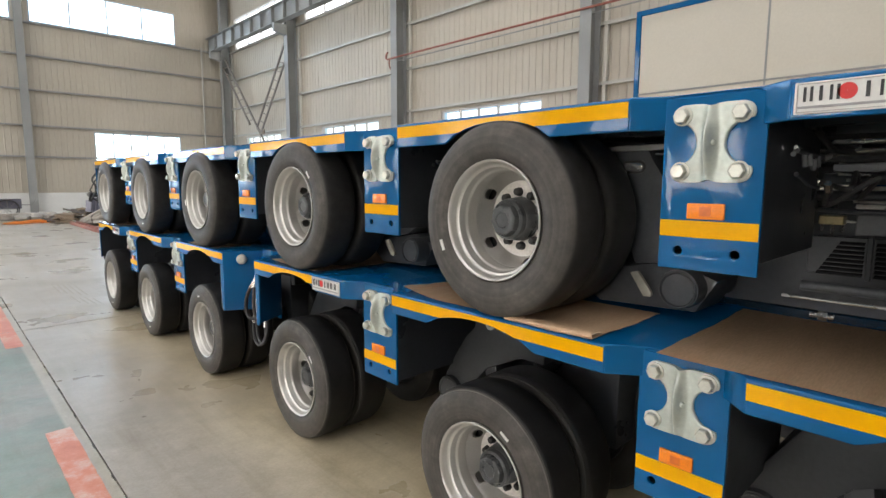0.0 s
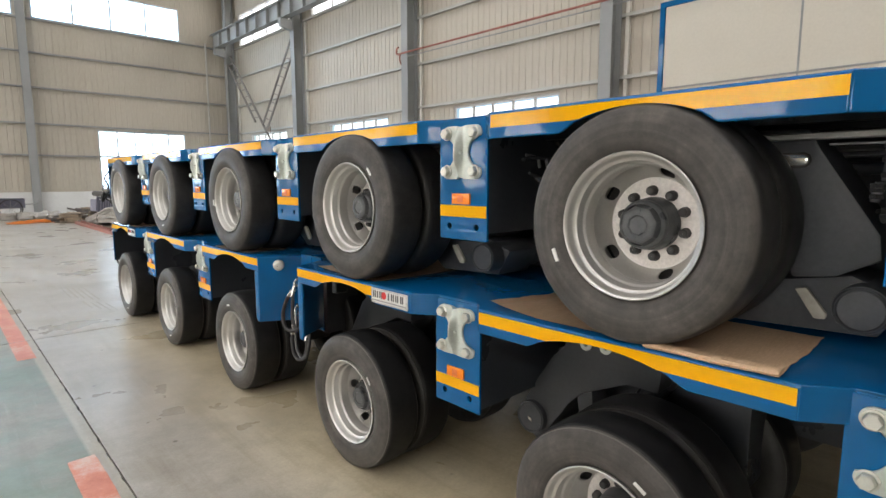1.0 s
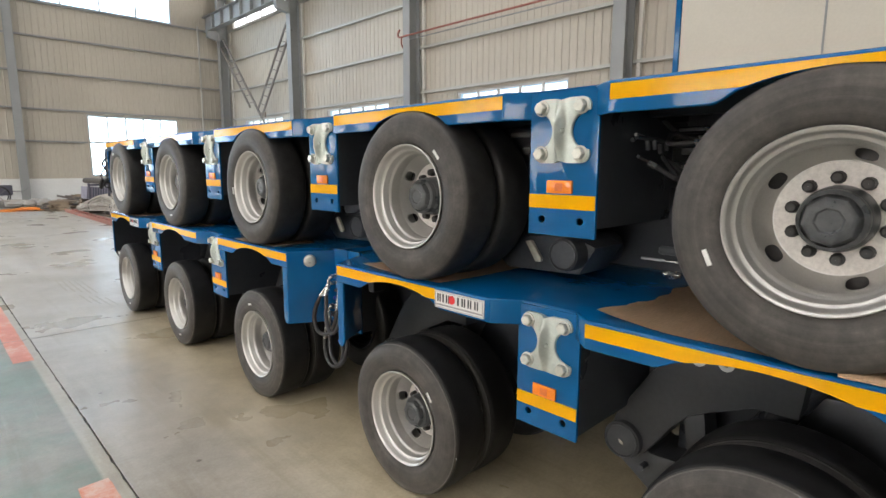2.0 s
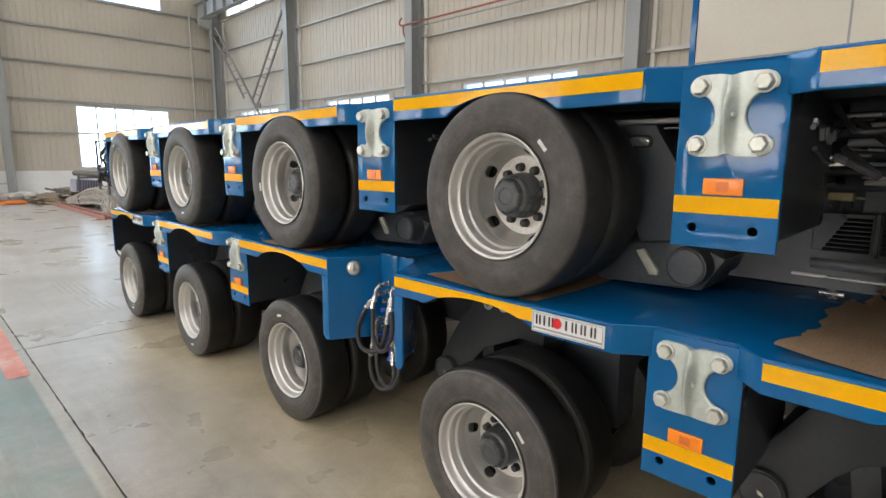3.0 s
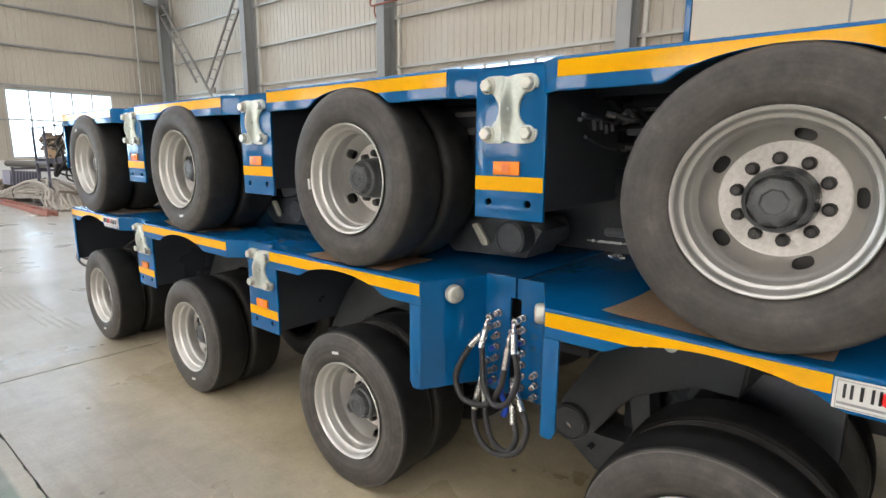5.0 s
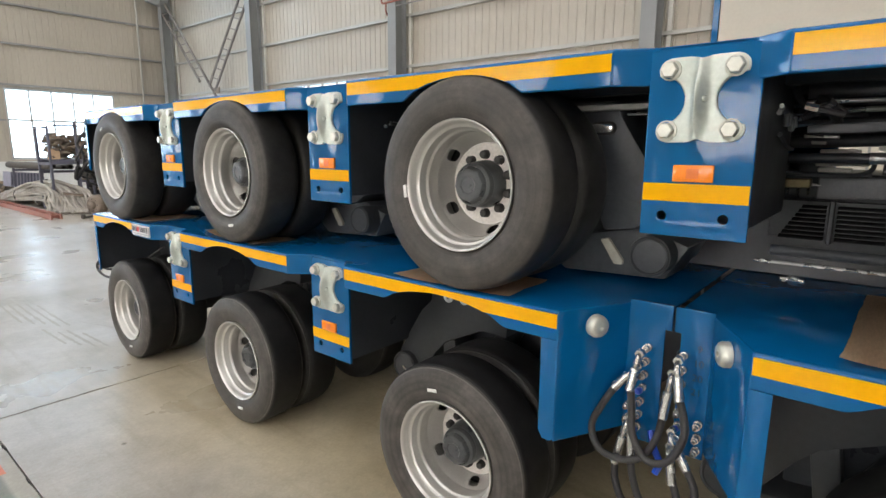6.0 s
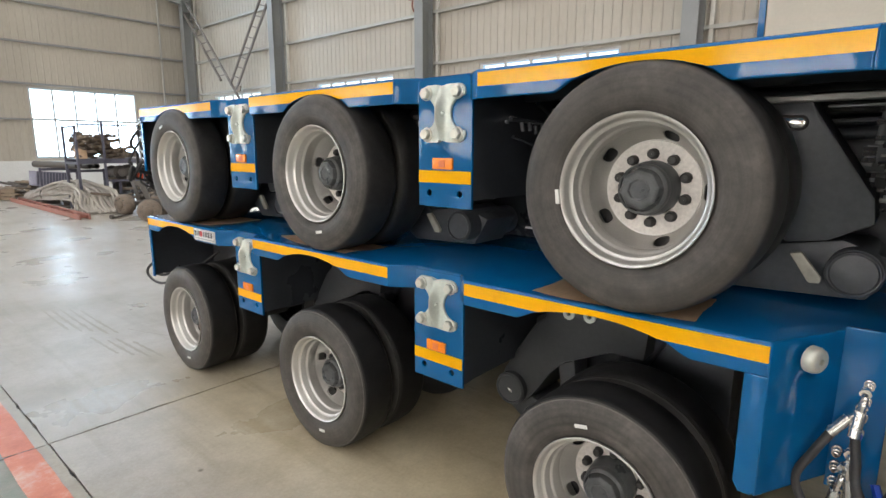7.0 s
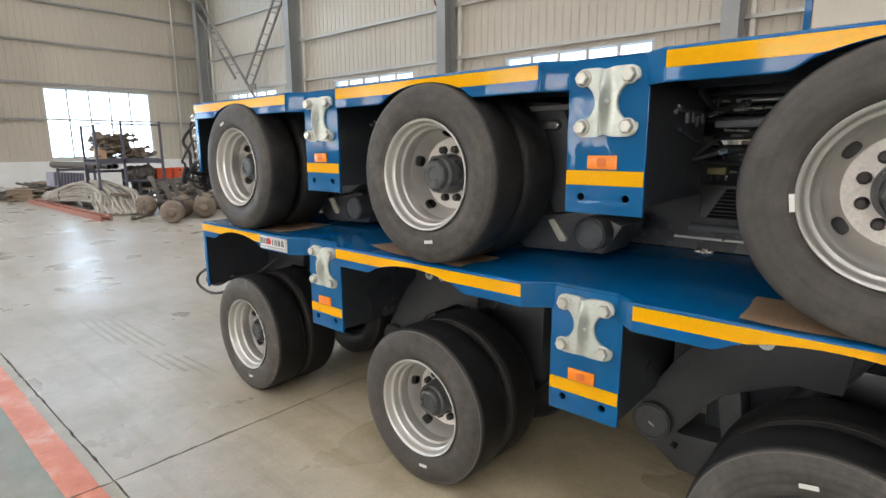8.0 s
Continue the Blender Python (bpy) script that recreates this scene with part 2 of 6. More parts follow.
RACKV = surface("violet_tub_plastic", (0.24, 0.235, 0.29), (0.17, 0.165, 0.2), (0.4, 0.6), 0.0, 4.0, 60.0, 0.5, 0.1)
CRATE = surface("orange_red_crate_plastic", (0.7, 0.1, 0.03), (0.45, 0.07, 0.03), (0.4, 0.6), 0.0, 6.0, 60.0, 0.4, 0.1)
WOOD = surface("weathered_plank", (0.22, 0.165, 0.11), (0.13, 0.1, 0.07), (0.7, 0.9), 0.0, 3.0, 40.0, 0.6, 0.15, 0.4, 0.003, stretch=(8, 1, 8))
SHEETO = surface("orange_tarpaulin", (0.85, 0.3, 0.04), (0.75, 0.23, 0.03), (0.5, 0.7), 0.0, 3.0, 40.0, 0.5, 0.1)


def glass_material():
    m, n, l, p = shader("dusty_window_glass")
    p.inputs["Base Color"].default_value = (0.95, 0.97, 0.97, 1)
    p.inputs["Transmission Weight"].default_value, p.inputs["Roughness"].default_value, p.inputs["IOR"].default_value = 1.0, 0.12, 1.05
    return m


GLASS = glass_material()


def lens_material():
    m, n, l, p = shader("clear_lamp_lens")
    p.inputs["Base Color"].default_value = (0.85, 0.85, 0.82, 1)
    p.inputs["Metallic"].default_value, p.inputs["Roughness"].default_value = 0.8, 0.15
    return m


LENS = lens_material()


def floor_material(name, base, stain, pale, green=None):
    """Polished concrete with cloudy stains, scuffs and an uneven gloss."""
    m, n, l, p = shader(name)
    tc = n.new("ShaderNodeTexCoord").outputs["Object"]
    cloud = noise_tex(n, l, tc, 0.55, 6.0, 0.62)
    mid = noise_tex(n, l, tc, 2.6, 6.0, 0.65)
    fine = noise_tex(n, l, tc, 55.0, 4.0, 0.7)
    c = ramp(n, l, cloud, [(0.32, stain), (0.5, base), (0.68, pale)])
    if green:
        patch = ramp(n, l, noise_tex(n, l, tc, 0.9, 7.0, 0.7), [(0.42, (0, 0, 0)), (0.56, (1, 1, 1))])
        c = mix(n, l, patch, c, green)
        sep = n.new("ShaderNodeSeparateXYZ")
        l.new(tc, sep.inputs[0])
        span = n.new("ShaderNodeMapRange")
        span.inputs["From Min"].default_value, span.inputs["From Max"].default_value = -1.12, -1.1
        l.new(sep.outputs["X"], span.inputs["Value"])
        c = mix(n, l, span.outputs["Result"], c, (0.37, 0.34, 0.275))
    blot = ramp(n, l, noise_tex(n, l, tc, 1.5, 3.0, 0.45), [(0.48, (1, 1, 1)), (0.76, (0.84, 0.82, 0.78))])
    c = mix(n, l, 1.0, c, blot, "MULTIPLY")
    cloudy = ramp(n, l, noise_tex(n, l, tc, 7.0, 10.0, 0.72), [(0.35, (0.88, 0.87, 0.85)), (0.65, (1.08, 1.08, 1.08))])
    c = mix(n, l, 1.0, c, cloudy, "MULTIPLY")
    vor = n.new("ShaderNodeTexVoronoi")
    vor.inputs["Scale"].default_value = 2.3
    l.new(tc, vor.inputs["Vector"])
    spot = ramp(n, l, vor.outputs["Distance"], [(0.02, (0.4, 0.38, 0.35)), (0.045, (1, 1, 1))])
    c = mix(n, l, 1.0, c, spot, "MULTIPLY")
    mq = n.new("ShaderNodeMapping")
    mq.inputs["Scale"].default_value, mq.inputs["Rotation"].default_value = (4.5, 0.4, 1.0), (0, 0, radians(38))
    l.new(tc, mq.inputs["Vector"])
    drag = ramp(n, l, noise_tex(n, l, mq.outputs[0], 1.0, 6.0, 0.65), [(0.52, (1, 1, 1)), (0.66, (0.84, 0.82, 0.77))])
    c = mix(n, l, 1.0, c, drag, "MULTIPLY")
    speck = ramp(n, l, fine, [(0.3, (0.9, 0.9, 0.9)), (0.7, (1.07, 1.07, 1.07))])
    c = mix(n, l, 1.0, c, speck, "MULTIPLY")
    mp = n.new("ShaderNodeMapping")
    mp.inputs["Scale"].default_value, mp.inputs["Rotation"].default_value = (14.0, 0.7, 1.0), (0, 0, radians(-24))
    l.new(tc, mp.inputs["Vector"])
    scuff = ramp(n, l, noise_tex(n, l, mp.outputs[0], 1.0, 3.0, 0.5), [(0.62, (0, 0, 0)), (0.72, (0.38, 0.38, 0.38))])
    where = ramp(n, l, noise_tex(n, l, tc, 0.7, 2.0), [(0.5, (0, 0, 0)), (0.6, (1, 1, 1))])
    c = mix(n, l, mix(n, l, 1.0, scuff, where, "MULTIPLY"), c, (0.62, 0.61, 0.58))
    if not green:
        # yellow dust by the vehicles; cool window sheen beside them put into the colour
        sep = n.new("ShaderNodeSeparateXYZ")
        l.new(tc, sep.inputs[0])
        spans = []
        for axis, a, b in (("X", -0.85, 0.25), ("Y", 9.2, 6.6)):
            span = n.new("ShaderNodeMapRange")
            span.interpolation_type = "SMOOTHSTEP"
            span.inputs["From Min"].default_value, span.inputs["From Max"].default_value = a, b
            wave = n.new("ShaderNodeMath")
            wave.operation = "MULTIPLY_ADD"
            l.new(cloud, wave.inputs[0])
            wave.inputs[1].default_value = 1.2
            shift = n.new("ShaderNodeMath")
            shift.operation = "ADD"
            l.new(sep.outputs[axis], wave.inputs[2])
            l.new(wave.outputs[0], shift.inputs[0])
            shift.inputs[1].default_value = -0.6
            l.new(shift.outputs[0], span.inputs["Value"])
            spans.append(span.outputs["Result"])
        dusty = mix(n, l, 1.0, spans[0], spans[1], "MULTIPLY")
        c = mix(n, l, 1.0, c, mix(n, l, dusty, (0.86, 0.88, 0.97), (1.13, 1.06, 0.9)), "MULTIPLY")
    l.new(c, p.inputs["Base Color"])
    mw = n.new("ShaderNodeMapping")
    mw.inputs["Scale"].default_value, mw.inputs["Rotation"].default_value = (1.0, 1.0, 1.0), (0, 0, radians(12))
    l.new(tc, mw.inputs["Vector"])
    wiped = noise_tex(n, l, mw.outputs[0], 1.1, 5.0, 0.5)
    r = ramp(n, l, wiped, [(0.34, (0.25, 0.25, 0.25)), (0.66, (0.4, 0.4, 0.4))])
    l.new(r, p.inputs["Roughness"])
    polish = ramp(n, l, wiped, [(0.34, (0.9, 0.9, 0.9)), (0.66, (0.5, 0.5, 0.5))])
    l.new(polish, p.inputs["Specular IOR Level"])
    bump(n, l, p, mid, 0.12, 0.004)
    return m


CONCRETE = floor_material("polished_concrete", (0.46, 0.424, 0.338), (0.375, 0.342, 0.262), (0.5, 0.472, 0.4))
GREENFLOOR = floor_material("worn_green_floor_paint", (0.225, 0.215, 0.175), (0.175, 0.17, 0.135), (0.29, 0.28, 0.24), (0.155, 0.205, 0.16))


def worn_line_material():
    m, n, l, p = shader("worn_red_floor_paint")
    tc = n.new("ShaderNodeTexCoord").outputs["Object"]
    wear = ramp(n, l, noise_tex(n, l, tc, 3.2, 8.0, 0.75), [(0.36, (0.5, 0.13, 0.06)), (0.5, (0.6, 0.19, 0.1)), (0.64, (0.64, 0.4, 0.31))])
    c = mix(n, l, ramp(n, l, noise_tex(n, l, tc, 0.8, 6.0, 0.7), [(0.5, (0, 0, 0)), (0.75, (0.55, 0.55, 0.55))]), wear, (0.5, 0.42, 0.37))
    l.new(c, p.inputs["Base Color"])
    p.inputs["Roughness"].default_value = 0.33
    return m


LINE = worn_line_material()

# ---------------------------------------------------------------- mesh helpers


def box(bm, x0, x1, y0, y1, z0, z1):
    v = [bm.verts.new((x, y, z)) for x in (x0, x1) for y in (y0, y1) for z in (z0, z1)]
    for q in ((0, 1, 3, 2), (4, 6, 7, 5), (0, 4, 5, 1), (2, 3, 7, 6), (0, 2, 6, 4), (1, 5, 7, 3)):
        bm.faces.new([v[i] for i in q])
    return bm


def prism(bm, pts, axis, a, b):
    """A polygon of two coordinates, pushed out along the axis from a to b."""
    def at(p, k):
        return {"x": (k, p[0], p[1]), "y": (p[0], k, p[1]), "z": (p[0], p[1], k)}[axis]
    lo = [bm.verts.new(at(p, a)) for p in pts]
    hi = [bm.verts.new(at(p, b)) for p in pts]
    bm.faces.new(lo[::-1])
    bm.faces.new(hi)
    for i in range(len(pts)):
        j = (i + 1) % len(pts)
        bm.faces.new((lo[i], lo[j], hi[j], hi[i]))
    return bm


def lathe(bm, prof, n, centre=(0, 0, 0), axis="x", skip=None, close=False):
    """Rings of (along, radius) round the axis; skip(ring, step) leaves a face out."""
    rings = []
    for a, r in prof:
        ring = []
        for k in range(n):
            c, s = math.cos(2 * math.pi * k / n) * r, math.sin(2 * math.pi * k / n) * r
            d = {"x": (a, c, s), "y": (c, a, s), "z": (c, s, a)}[axis]
            ring.append(bm.verts.new([centre[i] + d[i] for i in range(3)]))
        rings.append(ring)
    for i in range(len(rings) - 1):
        for k in range(n):
            if skip and skip(i, k):
                continue
            j = (k + 1) % n
            bm.faces.new((rings[i][k], rings[i][j], rings[i + 1][j], rings[i + 1][k]))
    if close:
        bm.faces.new(rings[0][::-1])
        bm.faces.new(rings[-1])
    return bm


def cylinder(bm, a, b, r, n=12, r2=None):
    """A capped rod from a to b."""
    a, b = Vector(a), Vector(b)
    q = (b - a).to_track_quat("Z", "Y")
    lo, hi = [], []
    for k in range(n):
        d = q @ Vector((math.cos(2 * math.pi * k / n), math.sin(2 * math.pi * k / n), 0))
        lo.append(bm.verts.new(a + d * r))
        hi.append(bm.verts.new(b + d * (r if r2 is None else r2)))
    bm.faces.new(lo[::-1])
    bm.faces.new(hi)
    for k in range(n):
        bm.faces.new((lo[k], lo[(k + 1) % n], hi[(k + 1) % n], hi[k]))
    return bm


def spline(pts, steps=6):
    """Points along a smooth line through pts."""
    pts = [Vector(p) for p in pts]
    out = []
    for i in range(len(pts) - 1):
        p0, p1, p2, p3 = pts[max(i - 1, 0)], pts[i], pts[i + 1], pts[min(i + 2, len(pts) - 1)]
        for s in range(steps):
            t = s / steps
            out.append(0.5 * (2 * p1 + (p2 - p0) * t + (2 * p0 - 5 * p1 + 4 * p2 - p3) * t * t + (3 * p1 - p0 - 3 * p2 + p3) * t ** 3))
    return out + [pts[-1]]


def tube(bm, pts, r, n=8, steps=6):
    line = spline(pts, steps) if steps > 1 else [Vector(p) for p in pts]
    rings, up = [], None
    for i, p in enumerate(line):
        d = (line[min(i + 1, len(line) - 1)] - line[max(i - 1, 0)]).normalized()
        if up is None:
            up = d.orthogonal().normalized()
        up = (up - d * up.dot(d)).normalized()
        side = d.cross(up)
        rings.append([bm.verts.new(p + (up * math.cos(2 * math.pi * k / n) + side * math.sin(2 * math.pi * k / n)) * r) for k in range(n)])
    for a, b in zip(rings, rings[1:]):
        for k in range(n):
            bm.faces.new((a[k], a[(k + 1) % n], b[(k + 1) % n], b[k]))
    bm.faces.new(rings[0][::-1])
    bm.faces.new(rings[-1])
    return bm


def soften(bm, w, seg=2, angle=30):
    """Round the sharp edges."""
    bmesh.ops.recalc_face_normals(bm, faces=bm.faces[:])
    edges = [e for e in bm.edges if len(e.link_faces) == 2 and e.calc_face_angle(0) > radians(angle)]
    bmesh.ops.bevel(bm, geom=edges, offset=w, segments=seg, profile=0.6, affect="EDGES", clamp_overlap=True)
    return bm


def mesh(name, bm, material, smooth=38):
    bmesh.ops.recalc_face_normals(bm, faces=bm.faces[:])
    me = bpy.data.meshes.new(name)
    bm.to_mesh(me)
    bm.free()
    me.materials.append(material)
    if smooth:
        me.polygons.foreach_set("use_smooth", [True] * len(me.polygons))
        me.set_sharp_from_angle(angle=radians(smooth))
    return me


def B():
    return bmesh.new()


def put(name, me, parent=None, loc=(0, 0, 0), rot=(0, 0, 0), label=""):
    """One object on the mesh me, under a thing or a part; loc is counted from the parent."""
    ob = new(name, me)
    ob.location, ob.rotation_euler = loc, [radians(a) for a in rot]
    if parent:
        ob.parent = parent
    if label:
        tagged(ob, label)
    return ob


def part(name, bm, material, parent, label="", loc=(0, 0, 0), rot=(0, 0, 0), smooth=38):
    return put(name, mesh(name, bm, material, smooth), parent, loc, rot, label)


def thing(name, label, category, group="", loc=(0, 0, 0), rot=(0, 0, 0)):
    ob = new(name)
    ob.location, ob.rotation_euler = loc, [radians(a) for a in rot]
    ob.empty_display_size = 0.2
    return tagged(ob, label, category, group)


def setting(name, bm, material, label, category, smooth=0):
    return tagged(put(name, mesh(name, bm, material, smooth)), label, category, kind="structure")

# ---------------------------------------------------------------- hall


def pieces(u0, u1, z0, z1, holes):
    """Rectangles that fill a wall round its openings."""
    out, zs = [], sorted({z0, z1, *(h[2] for h in holes), *(h[3] for h in holes)})
    for a, b in zip(zs, zs[1:]):
        cut = sorted((h[0], h[1]) for h in holes if h[2] < b - 1e-6 and h[3] > a + 1e-6)
        u = u0
        for c, d in cut:
            if c > u:
                out.append((u, c, a, b))
            u = max(u, d)
        if u < u1:
            out.append((u, u1, a, b))
    return out


def wall(name, axis, at, inward, u0, u1, holes, label, rib=0.018):
    """A sheet-clad wall with real openings: an outer skin and a ribbed inner one."""
    bm = B()
    solid, face = at - inward * 0.16, at
    for a, b, c, d in pieces(u0, u1, 0.0, ROOF, holes):
        lo, hi = min(solid, face), max(solid, face)
        if axis == "x":
            box(bm, lo, hi, a, b, c, d)
        else:
            box(bm, a, b, lo, hi, c, d)
    base = setting(name, bm, CLAD, label, "wall")
    bm = B()
    for a, b, c, d in pieces(u0, u1, 1.08, ROOF, holes):
        pts, u = [], a
        while u < b - 1e-4:
            for du, h in ((0.0, 0.004), (0.19, 0.004), (0.204, rib), (0.226, rib)):
                if u + du <= b:
                    pts.append((u + du, h))
            u += 0.24
        pts.append((b, 0.004))
        low = [bm.verts.new((at + inward * h, p, c) if axis == "x" else (p, at + inward * h, c)) for p, h in pts]
        top = [bm.verts.new((at + inward * h, p, d) if axis == "x" else (p, at + inward * h, d)) for p, h in pts]
        for i in range(len(pts) - 1):
            bm.faces.new((low[i], low[i + 1], top[i + 1], top[i]))
    part("ribbed_sheet", bm, CLAD, base, smooth=0)
    return base


def window(name, axis, at, inward, u0, u1, z0, z1, columns, rows, label):
    """Frame, bars and panes in an opening."""
    def bar(bm, a, b, c, d, t0, t1):
        lo, hi = sorted((at - inward * t0, at - inward * t1))
        if axis == "x":
            box(bm, lo, hi, a, b, c, d)
        else:
            box(bm, a, b, lo, hi, c, d)
    bm = B()
    for a, b, c, d in ((u0, u1, z0, z0 + 0.06), (u0, u1, z1 - 0.06, z1), (u0, u0 + 0.06, z0 + 0.06, z1 - 0.06), (u1 - 0.06, u1, z0 + 0.06, z1 - 0.06)):
        bar(bm, a, b, c, d, 0.02, 0.1)
    w = setting(name, bm, WINBAR, label, "window")
    us = [u0 + 0.06 + (u1 - u0 - 0.12) * i / columns for i in range(columns + 1)]
    zs = [z0 + 0.06] + [z0 + (z1 - z0) * r for r in rows] + [z1 - 0.06]
    for u in us[1:-1]:
        bm = B()
        bar(bm, u - 0.035, u + 0.035, z0 + 0.06, z1 - 0.06, 0.03, 0.09)
        part("mullion", bm, WINBAR, w, smooth=0)
    for z in zs[1:-1]:
        bm = B()
        bar(bm, u0 + 0.06, u1 - 0.06, z - 0.045, z + 0.045, 0.032, 0.088)
        part("transom", bm, WINBAR, w, smooth=0)
    for i in range(len(us) - 1):
        for k in range(len(zs) - 1):
            bm = B()
            bar(bm, us[i] + 0.036, us[i + 1] - 0.036, zs[k] + 0.046, zs[k + 1] - 0.046, 0.056, 0.062)
            part("pane", bm, GLASS, w, smooth=0).visible_shadow = False
    return w


# floor: slabs with open joints over a base
bm = box(B(), WEST, EAST, SOUTH, NORTH, -0.4, -0.02)
floor = setting("floor", bm, surface("joint_filler", (0.045, 0.043, 0.04), None, (0.8, 0.9)), "polished grey concrete hall floor with dark joints and scuffs", "floor")
JX, JY = -1.028, 7.362


def slab(x0, x1, y0, y1, material, seed):
    """A floor slab whose edges are a little chipped along the joints."""
    rnd = random.Random(seed)

    def chip():
        return 0.005 + 0.003 * rnd.random() + (rnd.uniform(0.004, 0.014) if rnd.random() < 0.15 else 0.0)

    def side(a, b, step=0.055):
        m = max(2, int(abs(b - a) / step))
        return [a + (b - a) * i / m for i in range(m)]
    pts = []
    for x in side(x0, x1, 0.055 if y0 > -2 else 1.0):
        pts.append((x, y0 + (chip() if y0 > SOUTH else 0)))
    for y in side(y0, y1, 0.06 if x1 < EAST else 1.0):
        pts.append((x1 - (0.6 * chip() if x1 < EAST else 0), y))
    for x in side(x1, x0, 0.055 if y1 < NORTH else 1.0):
        pts.append((x, y1 - (chip() if y1 < NORTH else 0)))
    for y in side(y1, y0, 0.06 if x0 > WEST else 1.0):
        pts.append((x0 + (0.6 * chip() if x0 > WEST else 0), y))
    part("slab", prism(B(), pts, "z", -0.015, 0.0), material, floor, smooth=0)


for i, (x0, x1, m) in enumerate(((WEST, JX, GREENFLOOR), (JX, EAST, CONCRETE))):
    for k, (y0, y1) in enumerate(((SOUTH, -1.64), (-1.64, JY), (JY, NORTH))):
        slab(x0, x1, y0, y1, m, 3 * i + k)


def marking(y0, y1, seed):
    """A stretch of painted line with ragged ends and edges."""
    rnd = random.Random(seed)
    bm, n = B(), max(6, int((y1 - y0) / 0.08))
    last = None
    for i in range(n + 1):
        y = y0 + (y1 - y0) * i / n
        e = 0.005 * rnd.random()
        row = [bm.verts.new((x, y + 0.01 * rnd.random(), 0.0035)) for x in (-1.232 + e, -1.16, -1.085 - e)]
        if last:
            for k in range(2):
                bm.faces.new((last[k], last[k + 1], row[k + 1], row[k]))
        last = row
    return setting("floor_marking", bm, LINE, "worn red painted line on the concrete floor", "floor marking")


for k, (a, b) in enumerate(((1.2, 4.17), (6.62, JY - 0.006), (JY + 0.006, 15.5))):
    marking(a, b, k)

# tyre prints and a drag mark left on the concrete
PRINT = surface("grey_rubber_print", (0.3, 0.275, 0.22), (0.37, 0.34, 0.27), (0.35, 0.5), 0.0, 9.0, 60.0, 0.8, 0.1)
rnd = random.Random(17)


def ribbon(bm, pts, wide, z=0.003):
    line, last = spline(pts, 8), None
    for i, p in enumerate(line):
        d = line[min(i + 1, len(line) - 1)] - line[max(i - 1, 0)]
        side = Vector((-d.y, d.x, 0)).normalized() * wide * 0.5 * rnd.uniform(0.4, 1.0) * (0.25 if i in (0, len(line) - 1) else 1)
        row = [bm.verts.new((p.x + side.x, p.y + side.y, z)), bm.verts.new((p.x - side.x, p.y - side.y, z))]
        if last:
            bm.faces.new((last[0], last[1], row[1], row[0]))
        last = row


bm = B()
for k in range(5):
    off = 0.065 * k
    for y0, y1 in ((10.6, 9.4), (9.3, 8.55)):
        if rnd.random() < 0.8:
            a, b = y0 - 0.15 * rnd.random() - 0.1 * k, y1 + 0.1 * rnd.random() - 0.1 * k
            ribbon(bm, [(-0.36 + off + 0.02 * (y - 9.5) ** 2, y, 0) for y in (a, (a + b) / 2, b)], 0.034)
setting("tyre_print", bm, PRINT, "faint grey tyre print on the concrete floor", "tyre print")
bm = B()
ribbon(bm, [(0.0, 9.15, 0), (0.1, 8.85, 0), (0.24, 8.5, 0)], 0.012)
ribbon(bm, [(0.25, 10.1, 0), (0.38, 9.8, 0), (0.5, 9.6, 0)], 0.012)
setting("drag_mark", bm, PRINT, "thin dark drag mark on the concrete floor", "floor scratch")

# walls
east_holes = [(a, b, SILL, HEAD) for a, b in EAST_BAYS]
east_clere = [(-11.5, -0.7), (0.4, 7.2), (8.3, 14.9), (16.2, 22.9), (24.1, 30.6)]
east_holes += [(a, b, CLERE0, CLERE1) for a, b in east_clere]
wall("wall_east", "x", EAST, -1, SOUTH, NORTH, east_holes, "cream ribbed sheet wall with steel girts and high windows")
north_holes = [(4.56, 8.7, SILL, HEAD), (-11.4, -6.6, SILL, HEAD), (-5.8, 1.7, CLERE0, CLERE1), (2.3, 8.72, CLERE0, CLERE1)]
wall("wall_north", "y", NORTH, -1, WEST, EAST, north_holes, "cream ribbed sheet end wall with a window band", 0.016)
west_holes = [(a, b, SILL, HEAD) for a, b in WEST_BAYS] + [(-11, 30, CLERE0, CLERE1)]
wall("wall_west", "x", WEST, 1, SOUTH, NORTH, west_holes, "cream ribbed sheet wall with long windows")
wall("wall_south", "y", SOUTH, 1, WEST, EAST, [], "cream ribbed sheet end wall")
for a, b in EAST_BAYS:
    window("window_east", "x", EAST, -1, a, b, SILL, HEAD, 5, (0.56,), "white barred window with blown-out daylight")
for a, b in east_clere:
    window("window_high_east", "x", EAST, -1, a, b, CLERE0, CLERE1, 4, (), "high window band in the sheet wall")
window("window_north", "y", NORTH, -1, 4.56, 8.7, SILL, HEAD, 5, (0.56,), "white barred window with blown-out daylight")
window("window_north", "y", NORTH, -1, -11.4, -6.6, SILL, HEAD, 6, (0.56,), "white barred window with blown-out daylight")
window("window_high_north", "y", NORTH, -1, -5.8, 1.7, CLERE0, CLERE1, 4, (), "high window band in the end wall")
window("window_high_north", "y", NORTH, -1, 2.3, 8.72, CLERE0, CLERE1, 4, (), "high window band in the end wall")
for a, b in WEST_BAYS:
    window("window_west", "x", WEST, 1, a, b, SILL, HEAD, 5, (0.56,), "white barred window with blown-out daylight")
window("window_high_west", "x", WEST, 1, -11, 30, CLERE0, CLERE1, 12, (), "high window band in the sheet wall")

